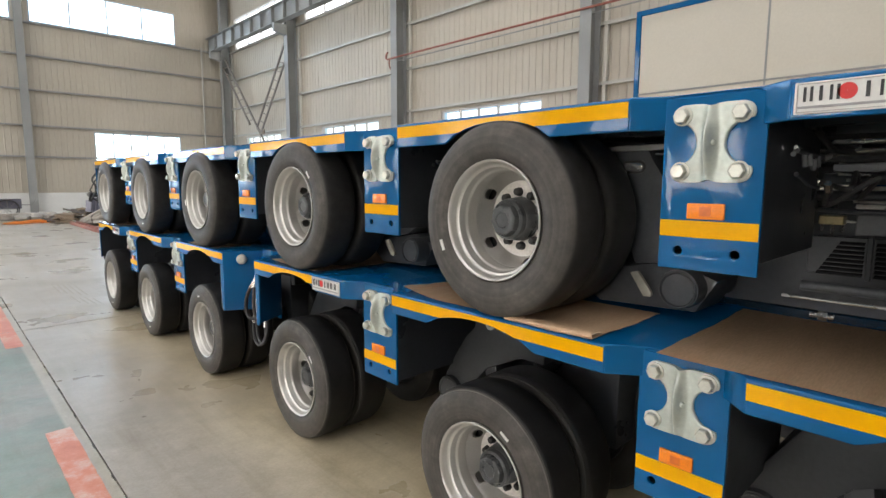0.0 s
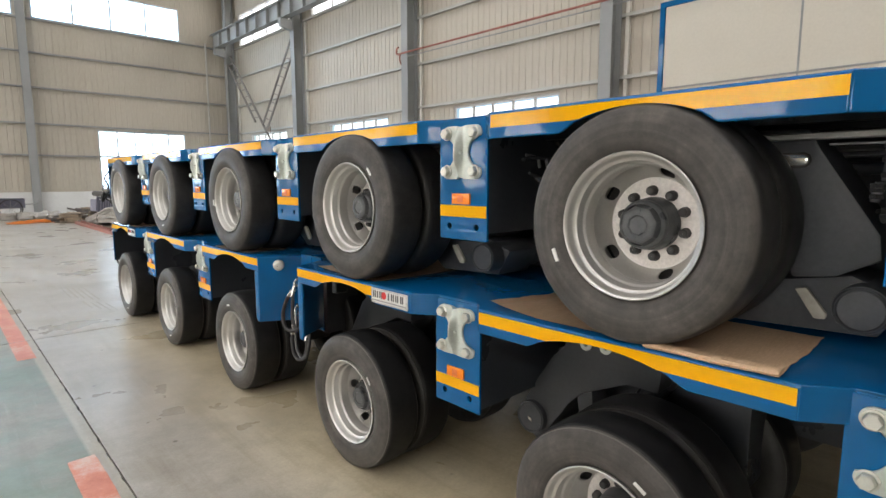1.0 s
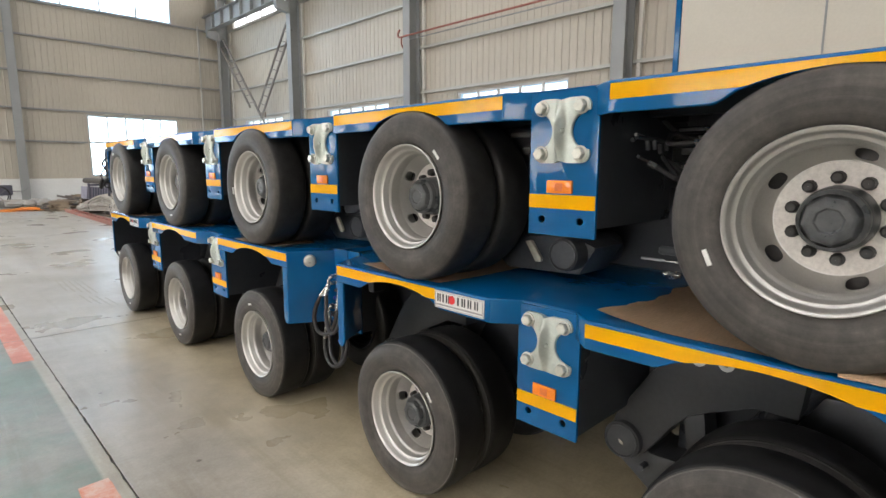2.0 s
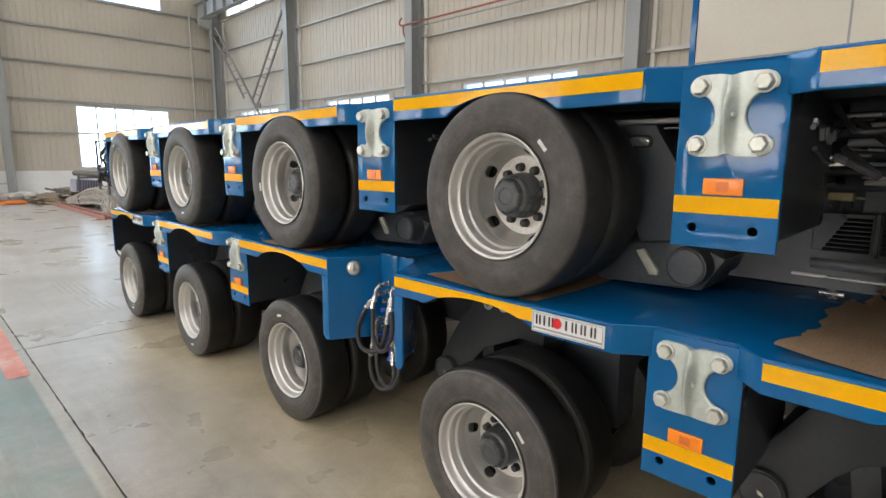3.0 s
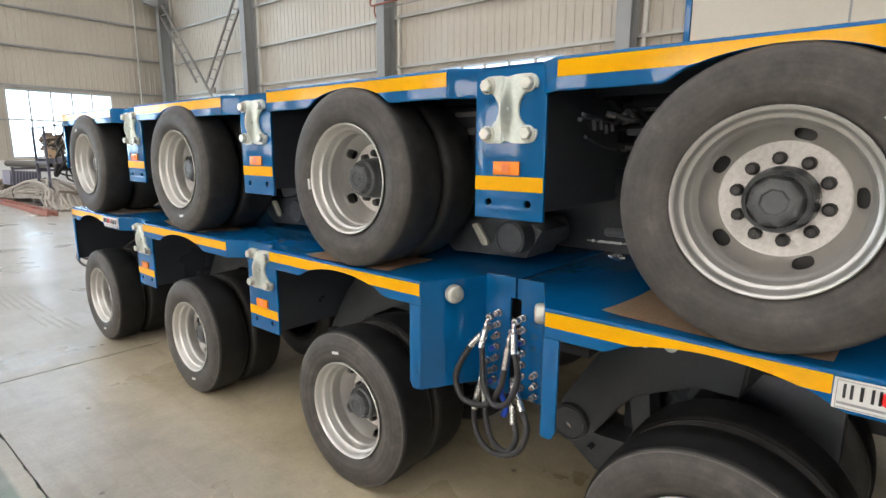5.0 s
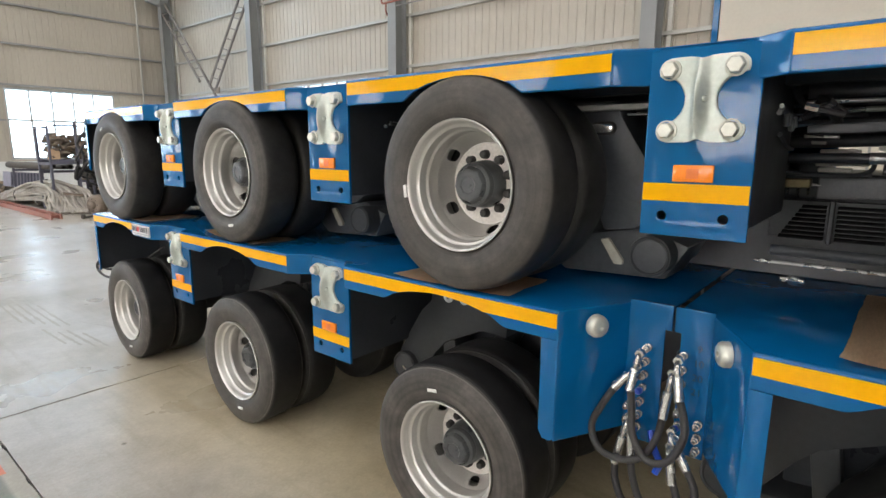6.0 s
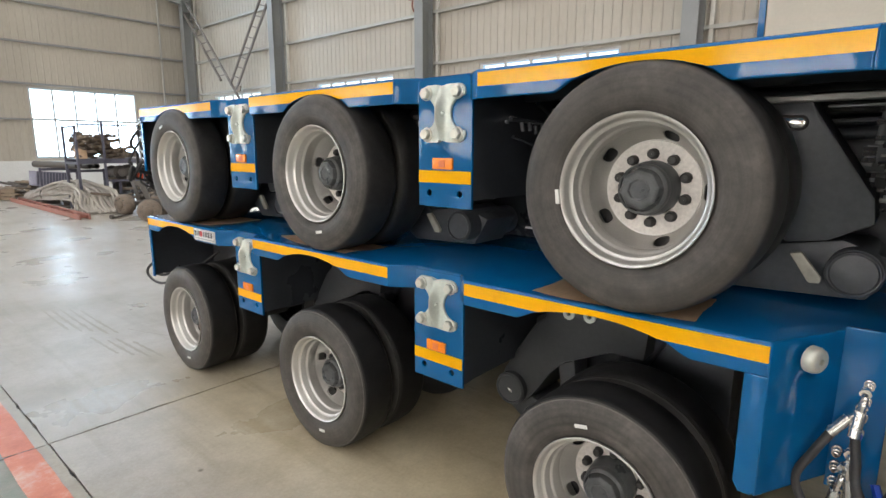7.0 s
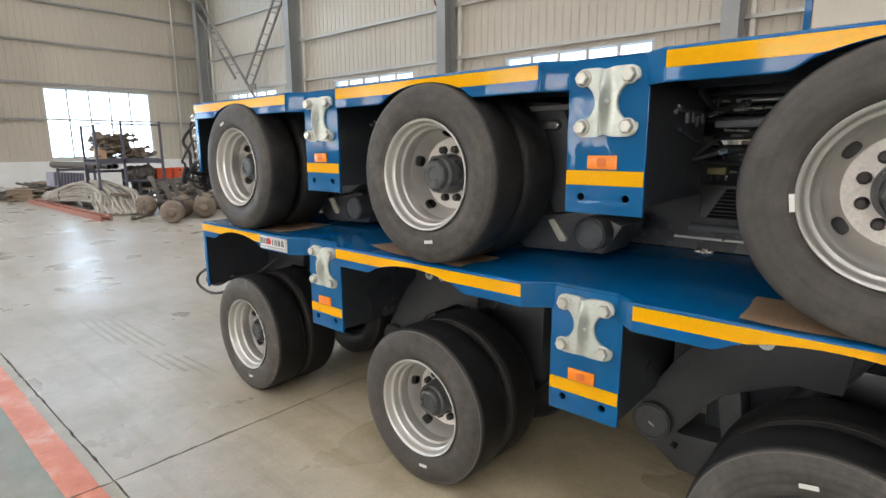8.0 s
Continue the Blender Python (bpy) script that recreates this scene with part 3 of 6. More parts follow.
# ceiling with roof lights
bm = B()
for x0, x1 in ((WEST, -5.7), (-4.3, -0.2), (1.2, 6.3), (7.7, EAST)):
    box(bm, x0, x1, SOUTH, NORTH, ROOF, ROOF + 0.15)
for x0, x1 in ((-5.7, -4.3), (-0.2, 1.2), (6.3, 7.7)):
    box(bm, x0, x1, SOUTH, -11.2, ROOF, ROOF + 0.15)
    box(bm, x0, x1, 29.2, NORTH, ROOF, ROOF + 0.15)
setting("ceiling", bm, CLAD, "cream metal roof sheeting with long roof lights", "ceiling")

# white masonry base of the walls
bm = B()
box(bm, EAST - 0.06, EAST - 0.001, SOUTH, NORTH - 0.06, 0, 1.08)
box(bm, WEST, EAST - 0.06, NORTH - 0.06, NORTH - 0.001, 0, 1.08)
setting("baseboard", bm, DADO, "white painted masonry wall base", "wall base")


def channel(bm, axis, at, inward, u0, u1, z, deep=0.15, half=0.06):
    """A cold-rolled girt: web and two lips."""
    for a, b, c, d in ((0.028, deep, z - half, z - half + 0.006), (deep - 0.006, deep, z - half + 0.006, z + half), (0.028, deep - 0.006, z + half - 0.006, z + half)):
        lo, hi = sorted((at + inward * a, at + inward * b))
        if axis == "x":
            box(bm, lo, hi, u0, u1, c, d)
        else:
            box(bm, u0, u1, lo, hi, c, d)
    return bm


for z in (4.22, 5.72, 7.28, 8.82):
    setting("girt_east", channel(B(), "x", EAST, -1, SOUTH, NORTH - 0.2, z, 0.15, 0.044), GIRT, "pale galvanised wall girt", "girt")
for z in (4.22, 5.85, 7.4, 8.86):
    setting("girt_north", channel(B(), "y", NORTH, -1, WEST, EAST - 0.2, z, 0.13, 0.036), STEEL, "grey galvanised wall girt", "girt")
for u0, u1 in ((WEST, -11.46), (-6.54, 4.5), (8.76, EAST - 0.2)):
    setting("girt_north", channel(B(), "y", NORTH, -1, u0, u1, 2.78, 0.13, 0.036), STEEL, "grey galvanised wall girt", "girt")


def column_mesh(depth, wide):
    """An H section: inner flange, web, outer flange."""
    bm = B()
    box(bm, -depth, -depth + 0.016, -wide / 2, wide / 2, 0, ROOF)
    box(bm, -depth + 0.016, -0.016, -0.006, 0.006, 0, ROOF)
    box(bm, -0.016, 0, -wide / 2, wide / 2, 0, ROOF)
    return bm


COLX = EAST - 0.152
for y in (-8.1, -0.2, 7.78, 15.6, 23.55, 31.1):
    c = tagged(put("column", mesh("column", column_mesh(0.46, 0.34), STEEL, 0), None, (COLX, y, 0)), "grey painted steel hall column", "column", "hall columns", "structure")
    bm = prism(B(), [(-0.46, 8.3), (-0.46, 8.78), (-1.05, 8.78), (-1.05, 8.42)], "y", -0.11, 0.11)
    part("corbel", bm, STEEL, c, smooth=0)
    # pale strip: light on the wall ribs beside the column, put into colour
    part("edge_trim", box(B(), 0.02, 0.118, -0.36, -0.27, 1.1, 8.75), PALE_METAL, c, "pale strip for the lit wall edge beside the column", smooth=0)
for x in (1.9, -6.0):
    tagged(put("column", mesh("column", column_mesh(0.34, 0.3), STEEL, 0), None, (x, NORTH - 0.152, 0), (0, 0, 90)), "grey painted steel end-wall column", "column", "hall columns", "structure")

# crane runway beam with stiffeners
bm = B()
CX = 10.45
box(bm, CX - 0.17, CX + 0.17, SOUTH, NORTH - 0.02, 8.79, 8.81)
box(bm, CX - 0.2, CX + 0.2, SOUTH, NORTH - 0.02, 9.52, 9.545)
box(bm, CX - 0.008, CX + 0.008, SOUTH, NORTH - 0.02, 8.81, 9.52)
beam = setting("crane_beam", bm, STEEL, "grey crane runway beam with web stiffeners", "crane beam")
y = -12.0
me = mesh("stiffener", box(B(), CX - 0.16, CX - 0.009, -0.006, 0.006, 8.81, 9.52), STEEL, 0)
while y < 31:
    put("stiffener", me, beam, (0, y, 0))
    y += 1.12
bm = box(B(), CX - 0.04, CX + 0.04, SOUTH, NORTH - 0.02, 9.545, 9.66)
part("rail", bm, RUST, beam, smooth=0)


def lattice(a, b, gap, rungs, name, label, slant=0.0, tail=0.0, r=0.055):
    """Two parallel angles with rungs between; one of them may run on past the last rung."""
    a, b = Vector(a), Vector(b)
    along = (b - a).normalized()
    side = along.cross(Vector((1, 0, 0))).normalized() * gap / 2
    bm = B()
    for s in (-1, 1):
        cylinder(bm, a + side * s, b + side * s + along * (tail if s > 0 else 0.0), r, 6)
    ob = setting(name, bm, BRACE, label, "brace")
    for i in range(rungs):
        p = a.lerp(b, (i + 0.6) / (rungs - 0.3))
        part("rung", cylinder(B(), p - side + along * slant, p + side - along * slant, 0.026, 6), BRACE, ob)
    return ob


lattice((10.95, 30.96, 8.19), (10.95, 27.79, 4.82), 0.5, 9, "brace_left", "dull grey laced wall brace", -0.23, 1.85, 0.06)
right = lattice((10.95, 23.75, 7.84), (10.95, 26.93, 4.27), 0.53, 10, "brace_right", "dull grey ladder-like wall brace", 0.13)
part("gusset", box(B(), 10.93, 10.97, 26.3, 26.85, 4.05, 4.3), RUST, right, "rusty gusset plate", smooth=0)

# pipes along the wall
tagged(part("pipe", tube(B(), [(10.78, 15.7, 6.06), (10.78, 8, 6.04), (10.78, -12, 6.0)], 0.032, 8, 1), PIPE, None), "red painted pipe on wall brackets", "pipe", kind="structure")
tagged(part("pipe", tube(B(), [(10.84, 15.75, 5.93), (10.86, 8, 5.91), (10.86, -12, 5.9)], 0.02, 8, 1), STEEL, None), "thin grey pipe on wall brackets", "pipe", kind="structure")
bm = tube(B(), [(10.78, 15.7, 6.06), (10.78, 15.95, 6.06), (10.78, 16.0, 6.2), (10.78, 15.9, 6.3)], 0.03, 8, 5)
tube(bm, [(10.78, 15.8, 6.06), (10.78, 15.82, 5.85), (10.86, 15.82, 5.7)], 0.025, 8, 5)
tagged(part("pipe_bend", bm, PIPE, None), "red pipe end bent round the column", "pipe", kind="structure")
bm = tube(B(), [(9.95, NORTH - 0.2, 9.0), (9.95, NORTH - 0.2, 1.1)], 0.05, 8, 1)
tagged(part("downpipe", bm, GIRT, None), "pale vertical pipe on the end wall", "pipe", kind="structure")


def sliding_door():
    d = thing("sliding_door", "large cream sandwich-panel door with a blue steel frame", "door", loc=(EAST - 0.3, 2.0, 0))
    x = 0.0
    f = B()
    for a, b, c, e in ((4.42, 4.54, 0.02, 5.74), (-7.2, 4.42, 5.62, 5.74), (-7.32, -7.2, 0.02, 5.74)):
        box(f, x - 0.04, x + 0.06, a, b, c, e)
    part("door_frame", soften(f, 0.004, 1), BLUE, d, "blue painted steel frame")
    ys = [4.42, 1.66, -1.1, -3.9, -7.2]
    for a, b in zip(ys[1:], ys):
        for c, e in ((0.03, 3.76), (3.8, 5.62)):
            part("panel", soften(box(B(), x - 0.02, x + 0.05, a + 0.012, b - 0.012, c, e), 0.006, 1), PANEL, d)
    for y in ys[1:-1]:
        part("joint_strip", box(B(), x - 0.026, x - 0.021, y - 0.02, y + 0.02, 0.03, 5.62), STEEL, d)
    part("joint_strip", box(B(), x - 0.032, x - 0.027, -7.2, 4.42, 3.76, 3.8), STEEL, d)
    return d


sliding_door()

# ---------------------------------------------------------------- trailers
NEAR, WIDE = -0.035, 2.93
UP_DECK, UP_BASE, LOW_DECK = 1.917, 1.107, 1.108
TYRE_R = 0.387
UP_WHEEL_X, LOW_WHEEL_X = -0.062, -0.038


def tyre_mesh(name, material, ribbed):
    """Tyre under load with a flat foot; ribbed ones have square shoulders with a moulded rib."""
    side = [(0.03, 0.228), (0.012, 0.238), (0.001, 0.252), (-0.008, 0.278), (-0.0115, 0.302), (-0.0105, 0.327), (-0.007, 0.345), (-0.0015, 0.36)]
    if ribbed:
        side += [(0.0045, 0.3705), (0.008, 0.3745), (0.0075, 0.3775), (0.011, 0.3795), (0.0145, 0.3795), (0.019, 0.3845), (0.026, 0.3875)]
        tread = [(0.045, 0.3895), (0.07, 0.3906), (0.107, 0.391), (0.144, 0.3906), (0.169, 0.3895)]
    else:
        side += [(0.0035, 0.3685), (0.01, 0.3765), (0.019, 0.3825), (0.03, 0.3865), (0.045, 0.3895)]
        tread = [(0.07, 0.3912), (0.107, 0.3918), (0.144, 0.3912)]
    prof = side + tread + [(0.214 - x, r) for x, r in reversed(side)]
    bm = lathe(B(), prof, 112)
    for v in bm.verts:
        low = -v.co.z - 0.355
        if low > 0 and math.hypot(v.co.y, v.co.z) > 0.3:
            side = 0.006 * min(1.0, low / 0.03)
            v.co.x += -side if v.co.x < 0.02 else (side if v.co.x > 0.2 else 0.0)
            v.co.z = max(v.co.z, -0.3863)
    return mesh(name, bm, material, 50)


def rim_mesh(name, material):
    """Deep steel disc wheel: lip, stepped barrel, sloping disc with five oval slots."""
    outer = [(0.03, 0.229), (0.006, 0.236), (0.0, 0.24), (-0.003, 0.237), (0.0, 0.231), (0.01, 0.2265), (0.028, 0.2235), (0.035, 0.2195), (0.039, 0.2115), (0.045, 0.209), (0.068, 0.207), (0.074, 0.2045), (0.078, 0.1995), (0.084, 0.198), (0.122, 0.1965), (0.131, 0.1985), (0.136, 0.197)]
    inner = [(0.19, 0.162), (0.197, 0.1595), (0.198, 0.157), (0.198, 0.085), (0.21, 0.083)]
    n = 80
    bm = lathe(B(), outer, n)
    lathe(bm, inner, n)
    # the band between, one fifth at a time, cut round a slot
    r0, r1, rm = 0.162, 0.197, 0.1795
    step = 2 * math.pi / n
    for q in range(5):
        a0 = 2 * math.pi * q / 5 - 8 * step
        loop = [(a0 + step * k, r0) for k in range(17)] + [(a0 + step * (16 - k), r1) for k in range(17)]
        hole = [(a0 + 8 * step + 0.027 / rm * math.copysign(abs(math.cos(w)) ** 0.75, math.cos(w)), rm - 0.001 + 0.0145 * math.copysign(abs(math.sin(w)) ** 0.8, math.sin(w))) for w in [2 * math.pi * k / 24 for k in range(24)]]
        tmp = B()
        edges = []
        for lp in (loop, hole):
            vs = [tmp.verts.new((a, r * 5, 0)) for a, r in lp]
            edges += [tmp.edges.new((vs[i], vs[(i + 1) % len(vs)])) for i in range(len(vs))]
        bmesh.ops.triangle_fill(tmp, use_beauty=True, edges=edges)
        made = {}
        for f in tmp.faces:
            out = []
            for v in f.verts:
                if v not in made:
                    a, r = v.co.x, v.co.y / 5
                    x = 0.136 + 0.054 * (r1 - r) / (r1 - r0)
                    made[v] = bm.verts.new((x, r * math.cos(a), r * math.sin(a)))
                out.append(made[v])
            bm.faces.new(out)
        tmp.free()
        for i in range(24):
            rim_a, rim_b = hole[i], hole[(i + 1) % 24]
            quad = []
            for (a, r), dx in ((rim_a, 0), (rim_b, 0), (rim_b, 0.01), (rim_a, 0.01)):
                x = 0.136 + 0.054 * (r1 - r) / (r1 - r0) + dx
                quad.append(bm.verts.new((x, r * math.cos(a), r * math.sin(a))))
            bm.faces.new(quad)
    bmesh.ops.remove_doubles(bm, verts=bm.verts[:], dist=0.0002)
    lathe(bm, [(0.21, 0.212), (0.17, 0.21)], 40)
    return mesh(name, bm, material, 40)


def disc_ring_mesh():
    return mesh("nut_ring", lathe(B(), [(0.2, 0.157), (0.193, 0.1555), (0.193, 0.084), (0.2, 0.082)], 60), surface("pale_machined_ring", (0.6, 0.57, 0.53), (0.47, 0.44, 0.4), (0.4, 0.55), 0.2, 9.0, 90.0), 40)


def hub_mesh():
    bm = lathe(B(), [(0.24, 0.092), (0.19, 0.092), (0.16, 0.09), (0.128, 0.086), (0.122, 0.083), (0.105, 0.082), (0.1, 0.08), (0.094, 0.074), (0.092, 0.07)], 40)
    lathe(bm, [(0.1, 0.073), (0.086, 0.069), (0.075, 0.063), (0.07, 0.055), (0.069, 0.05), (0.0695, 0.036), (0.073, 0.031), (0.073, 0.0005)], 8)
    return mesh("hub_cap", bm, HUB, 22)


def drum_mesh():
    return mesh("brake_drum", lathe(B(), [(0.215, 0.0), (0.215, 0.205), (0.22, 0.208), (0.26, 0.208)], 36), NUT)


def nut_mesh():
    bm = lathe(B(), [(0.194, 0.0185), (0.186, 0.0185), (0.182, 0.0165), (0.168, 0.0155), (0.164, 0.011), (0.1635, 0.0005)], 10)
    return mesh("wheel_nut", bm, NUT, 30)


def clip_mesh():
    return mesh("tyre_label", soften(box(B(), -0.0145, -0.0075, -0.024, 0.024, -0.007, 0.007), 0.001, 1), WHITE)


# inner rims drawn black: shade between the twin wheels put into their colour
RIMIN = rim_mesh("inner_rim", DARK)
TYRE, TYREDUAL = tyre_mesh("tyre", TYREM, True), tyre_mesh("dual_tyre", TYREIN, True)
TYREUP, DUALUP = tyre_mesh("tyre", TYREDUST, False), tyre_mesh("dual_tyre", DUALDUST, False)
RIMM, RING, HUBM, DRUM, NUTM, CLIP = rim_mesh("rim", RIM), disc_ring_mesh(), hub_mesh(), drum_mesh(), nut_mesh(), clip_mesh()


def wheel(parent, loc, spin, label_at=None, flip=False, full=True, clip_r=0.288):
    """A disc wheel on its tyre; label_at: the turn at which a white tyre label sits, in degrees from +y towards +z."""
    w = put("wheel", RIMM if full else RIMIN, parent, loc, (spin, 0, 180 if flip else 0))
    above = parent is upper
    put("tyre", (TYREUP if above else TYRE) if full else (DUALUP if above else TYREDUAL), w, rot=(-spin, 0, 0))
    if full:
        put("nut_ring", RING, w)
        put("hub_cap", HUBM, w, label="dark grey hub cap")
        put("brake_drum", DRUM, w)
        for k in range(10):
            a = 2 * math.pi * (k + 0.43) / 10
            put("wheel_nut", NUTM, w, (0, 0.1125 * math.cos(a), 0.1125 * math.sin(a)))
        if label_at is not None:
            a = radians(label_at - spin)
            put("tyre_label", CLIP, w, (0.002, clip_r * math.cos(a), clip_r * math.sin(a)), (label_at - spin + 90, 0, 0), "small white tyre label")
    return w


def holed(outer, holes, x0, x1):
    """A plate in the plane of y and z with round holes, from x0 to x1."""
    bm = B()
    edges = []
    loops = [outer] + [[(cy + r * math.cos(2 * math.pi * k / 16), cz + r * math.sin(2 * math.pi * k / 16)) for k in range(16)] for cy, cz, r in holes]
    for lp in loops:
        vs = [bm.verts.new((x0, y, z)) for y, z in lp]
        edges += [bm.edges.new((vs[i], vs[(i + 1) % len(vs)])) for i in range(len(vs))]
    faces = [f for f in bmesh.ops.triangle_fill(bm, use_beauty=True, edges=edges)["geom"] if isinstance(f, bmesh.types.BMFace)]
    bmesh.ops.dissolve_limit(bm, angle_limit=0.01, verts=bm.verts[:], edges=bm.edges[:])
    res = bmesh.ops.extrude_face_region(bm, geom=bm.faces[:])
    bmesh.ops.translate(bm, vec=(x1 - x0, 0, 0), verts=[v for v in res["geom"] if isinstance(v, bmesh.types.BMVert)])
    return bm


def bracket_mesh():
    """A pressed lashing plate: four rounded lobes round the bolts, narrow waist, upright ridge."""
    bm = B()
    nz, ny = 44, 40

    def half(z):
        a = abs(z)
        waist = 0.107 - math.sqrt(max(0.0, 0.066 ** 2 - a * a)) if a < 0.066 else 0.2
        lobe = 0.081 + math.sqrt(max(0.0, 0.033 ** 2 - (a - 0.0815) ** 2)) if a > 0.0815 - 0.033 else 0.2
        return min(waist, lobe)
    front, back = [], []
    for i in range(nz + 1):
        z = -0.1142 + 0.2284 * i / nz
        w = half(z)
        fr, bk = [], []
        for k in range(ny + 1):
            u = -1 + 2 * k / ny
            y = u * w
            tall = 0.03 * math.exp(-(abs(z) / 0.07) ** 3) + 0.014
            ridge = tall * math.exp(-(abs(y - 0.004) / (0.0115 if y > 0.004 else 0.017)) ** 1.8)
            edge = 0.004 * max(0.0, (abs(u) - 0.86) / 0.14) ** 2
            bottom = z
            notch = 0.008 * math.exp(-(y / 0.018) ** 2) * (1 if z > 0 else -1) if abs(z) > 0.1 else 0.0
            fr.append(bm.verts.new((-0.012 - ridge + edge, y, bottom - notch)))
            bk.append(bm.verts.new((0.0, y, bottom - notch)))
        front.append(fr)
        back.append(bk)
    for i in range(nz):
        for k in range(ny):
            bm.faces.new((front[i][k], front[i + 1][k], front[i + 1][k + 1], front[i][k + 1]))
            bm.faces.new((back[i][k], back[i][k + 1], back[i + 1][k + 1], back[i + 1][k]))
        for k in (0, ny):
            bm.faces.new((front[i][k], back[i][k], back[i + 1][k], front[i + 1][k]))
    for i in (0, nz):
        for k in range(ny):
            bm.faces.new((front[i][k], front[i][k + 1], back[i][k + 1], back[i][k]))
    return mesh("lashing_bracket", bm, ZINC, 50)


def bolt_mesh():
    bm = lathe(B(), [(0.0, 0.0285), (-0.004, 0.0285), (-0.006, 0.0235), (-0.0065, 0.0235)], 20)
    lathe(bm, [(-0.006, 0.0225), (-0.021, 0.0225), (-0.025, 0.0195), (-0.0255, 0.0005)], 6)
    return mesh("bolt", bm, BOLT, 28)


BRACKET, BOLTM = bracket_mesh(), bolt_mesh()
EYE = mesh("eye_bolt", lathe(B(), [(0.006, 0.0085), (-0.004, 0.0085), (-0.007, 0.0065), (-0.0075, 0.0005)], 12), ZINC, 40)


def plate_mesh(foot, hole):
    out = [(-0.143, foot), (0.143, foot), (0.143, -0.012), (-0.143, -0.012)]
    return mesh("end_plate", soften(holed(out, [(-0.081, hole, 0.0135), (0.083, hole, 0.0135)], 0.0, 0.014), 0.004, 3, 60), BLUE, 30)


PLATE, PLATE_UP = plate_mesh(-0.515, -0.457), plate_mesh(-0.531, -0.473)
PLATETAPE = mesh("yellow_tape", box(B(), -0.002, 0.001, -0.1405, 0.1405, -0.43, -0.379), YELLOW, 0)
REFL = mesh("side_reflector", soften(box(B(), -0.011, 0.0, -0.054, 0.054, -0.024, 0.024), 0.004, 2), ORANGE)
REFLIN = mesh("reflector_badge", box(B(), -0.0125, -0.0112, -0.016, 0.016, -0.014, 0.014), surface("dull_orange_badge", (0.68, 0.15, 0.01), None, (0.4, 0.6)), 0)


def bracket_station(tr, y, dz, x):
    """The end of a cross beam: plate, tape, reflector, lashing bracket and bolts."""
    plate = PLATE_UP if tr is upper else PLATE
    p = put("end_plate", plate, tr, (x, y, dz))
    put("yellow_tape", PLATETAPE, p)
    put("side_reflector", REFL, p, (0, 0.004, -0.35), label="orange side reflector")
    put("reflector_badge", REFLIN, p, (0, 0.004, -0.35))
    put("lashing_bracket", BRACKET, p, (-0.001, 0.0, -0.15), label="pressed zinc-plated lashing bracket")
    for dy in (-0.082, 0.082):
        for z in (-0.0685, -0.2315):
            put("bolt", BOLTM, p, (-0.014, dy, z))
    put("eye_bolt", EYE, p, (-0.028, -0.014, -0.15), (0, 0, 50))
    # beam sides drawn near black: shade behind the blue plates put into colour
    for s in (-0.135, 0.135):
        part("beam_web", box(B(), 0.014, 0.62, s - 0.005, s + 0.005, -0.495, -0.013), DARK, tr, loc=(x, y, dz))
    part("beam_flange", box(B(), 0.014, 0.62, -0.129, 0.129, -0.495, -0.485), DARK, tr, loc=(x, y, dz))
    for z0, z1 in ((-0.36, -0.3), (-0.185, -0.016)):
        part("cross_beam", box(B(), 0.622, 1.02, -0.1, 0.1, z0, z1), DARK, tr, loc=(x, y, dz))
    put("end_plate", plate, tr, (WIDE - x, y, dz), (0, 0, 180))
    for z0, z1 in ((-0.495, -0.3), (-0.185, -0.013)):
        part("cross_beam", box(B(), -1.06, -0.014, -0.13, 0.13, z0, z1), DARK, tr, loc=(WIDE - x, y, dz))


def arch(y, centre, half, rise):
    """Height of the wheel arch over the skirt's lower edge; half: one half width, or one for each side."""
    fore, aft = half if isinstance(half, tuple) else (half, half)
    u = (centre - y) / fore if y < centre else (y - centre) / aft
    if u >= 1:
        return 0.0
    return rise * (1 - u * u) ** 0.8 if u < 0.8 else rise * (0.36 ** 0.8) * ((1 - u) / 0.2) ** 1.25


def skirt(tr, dz, y0, y1, centre, tape0, tape1, half=0.325, rise=0.068):
    """Side panel with a wheel arch, its lip and its yellow tape."""
    n = 44
    fore, aft = half if isinstance(half, tuple) else (half, half)
    low = [(y0, -0.105)]
    for k in range(n + 1):
        y = centre - fore + (fore + aft) * k / n
        if y0 < y < y1:
            low.append((y, -0.105 + arch(y, centre, half, rise)))
    low.append((y1, -0.105))
    bm = prism(B(), low + [(y1, -0.012), (y0, -0.012)], "x", NEAR, NEAR + 0.014)
    s = part("side_skirt", soften(bm, 0.0065, 3, 60), BLUE, tr, loc=(0, 0, dz))
    part("edge_roll", cylinder(B(), (NEAR + 0.0118, y0, -0.0122), (NEAR + 0.0118, y1, -0.0122), 0.012, 20), BLUE, s)
    if tape1 > tape0:
        bm, last = B(), None
        m = 60
        for k in range(m + 1):
            y = tape0 + (tape1 - tape0) * k / m
            zl = max(-0.0625, -0.105 + arch(y, centre, half, rise) + 0.002)
            row = [bm.verts.new((NEAR - 0.002, y, zl)), bm.verts.new((NEAR - 0.002, y, -0.0125))]
            if last:
                bm.faces.new((last[0], last[1], row[1], row[0]))
            last = row
        part("yellow_tape", bm, YELLOW, s, smooth=0)
    return s


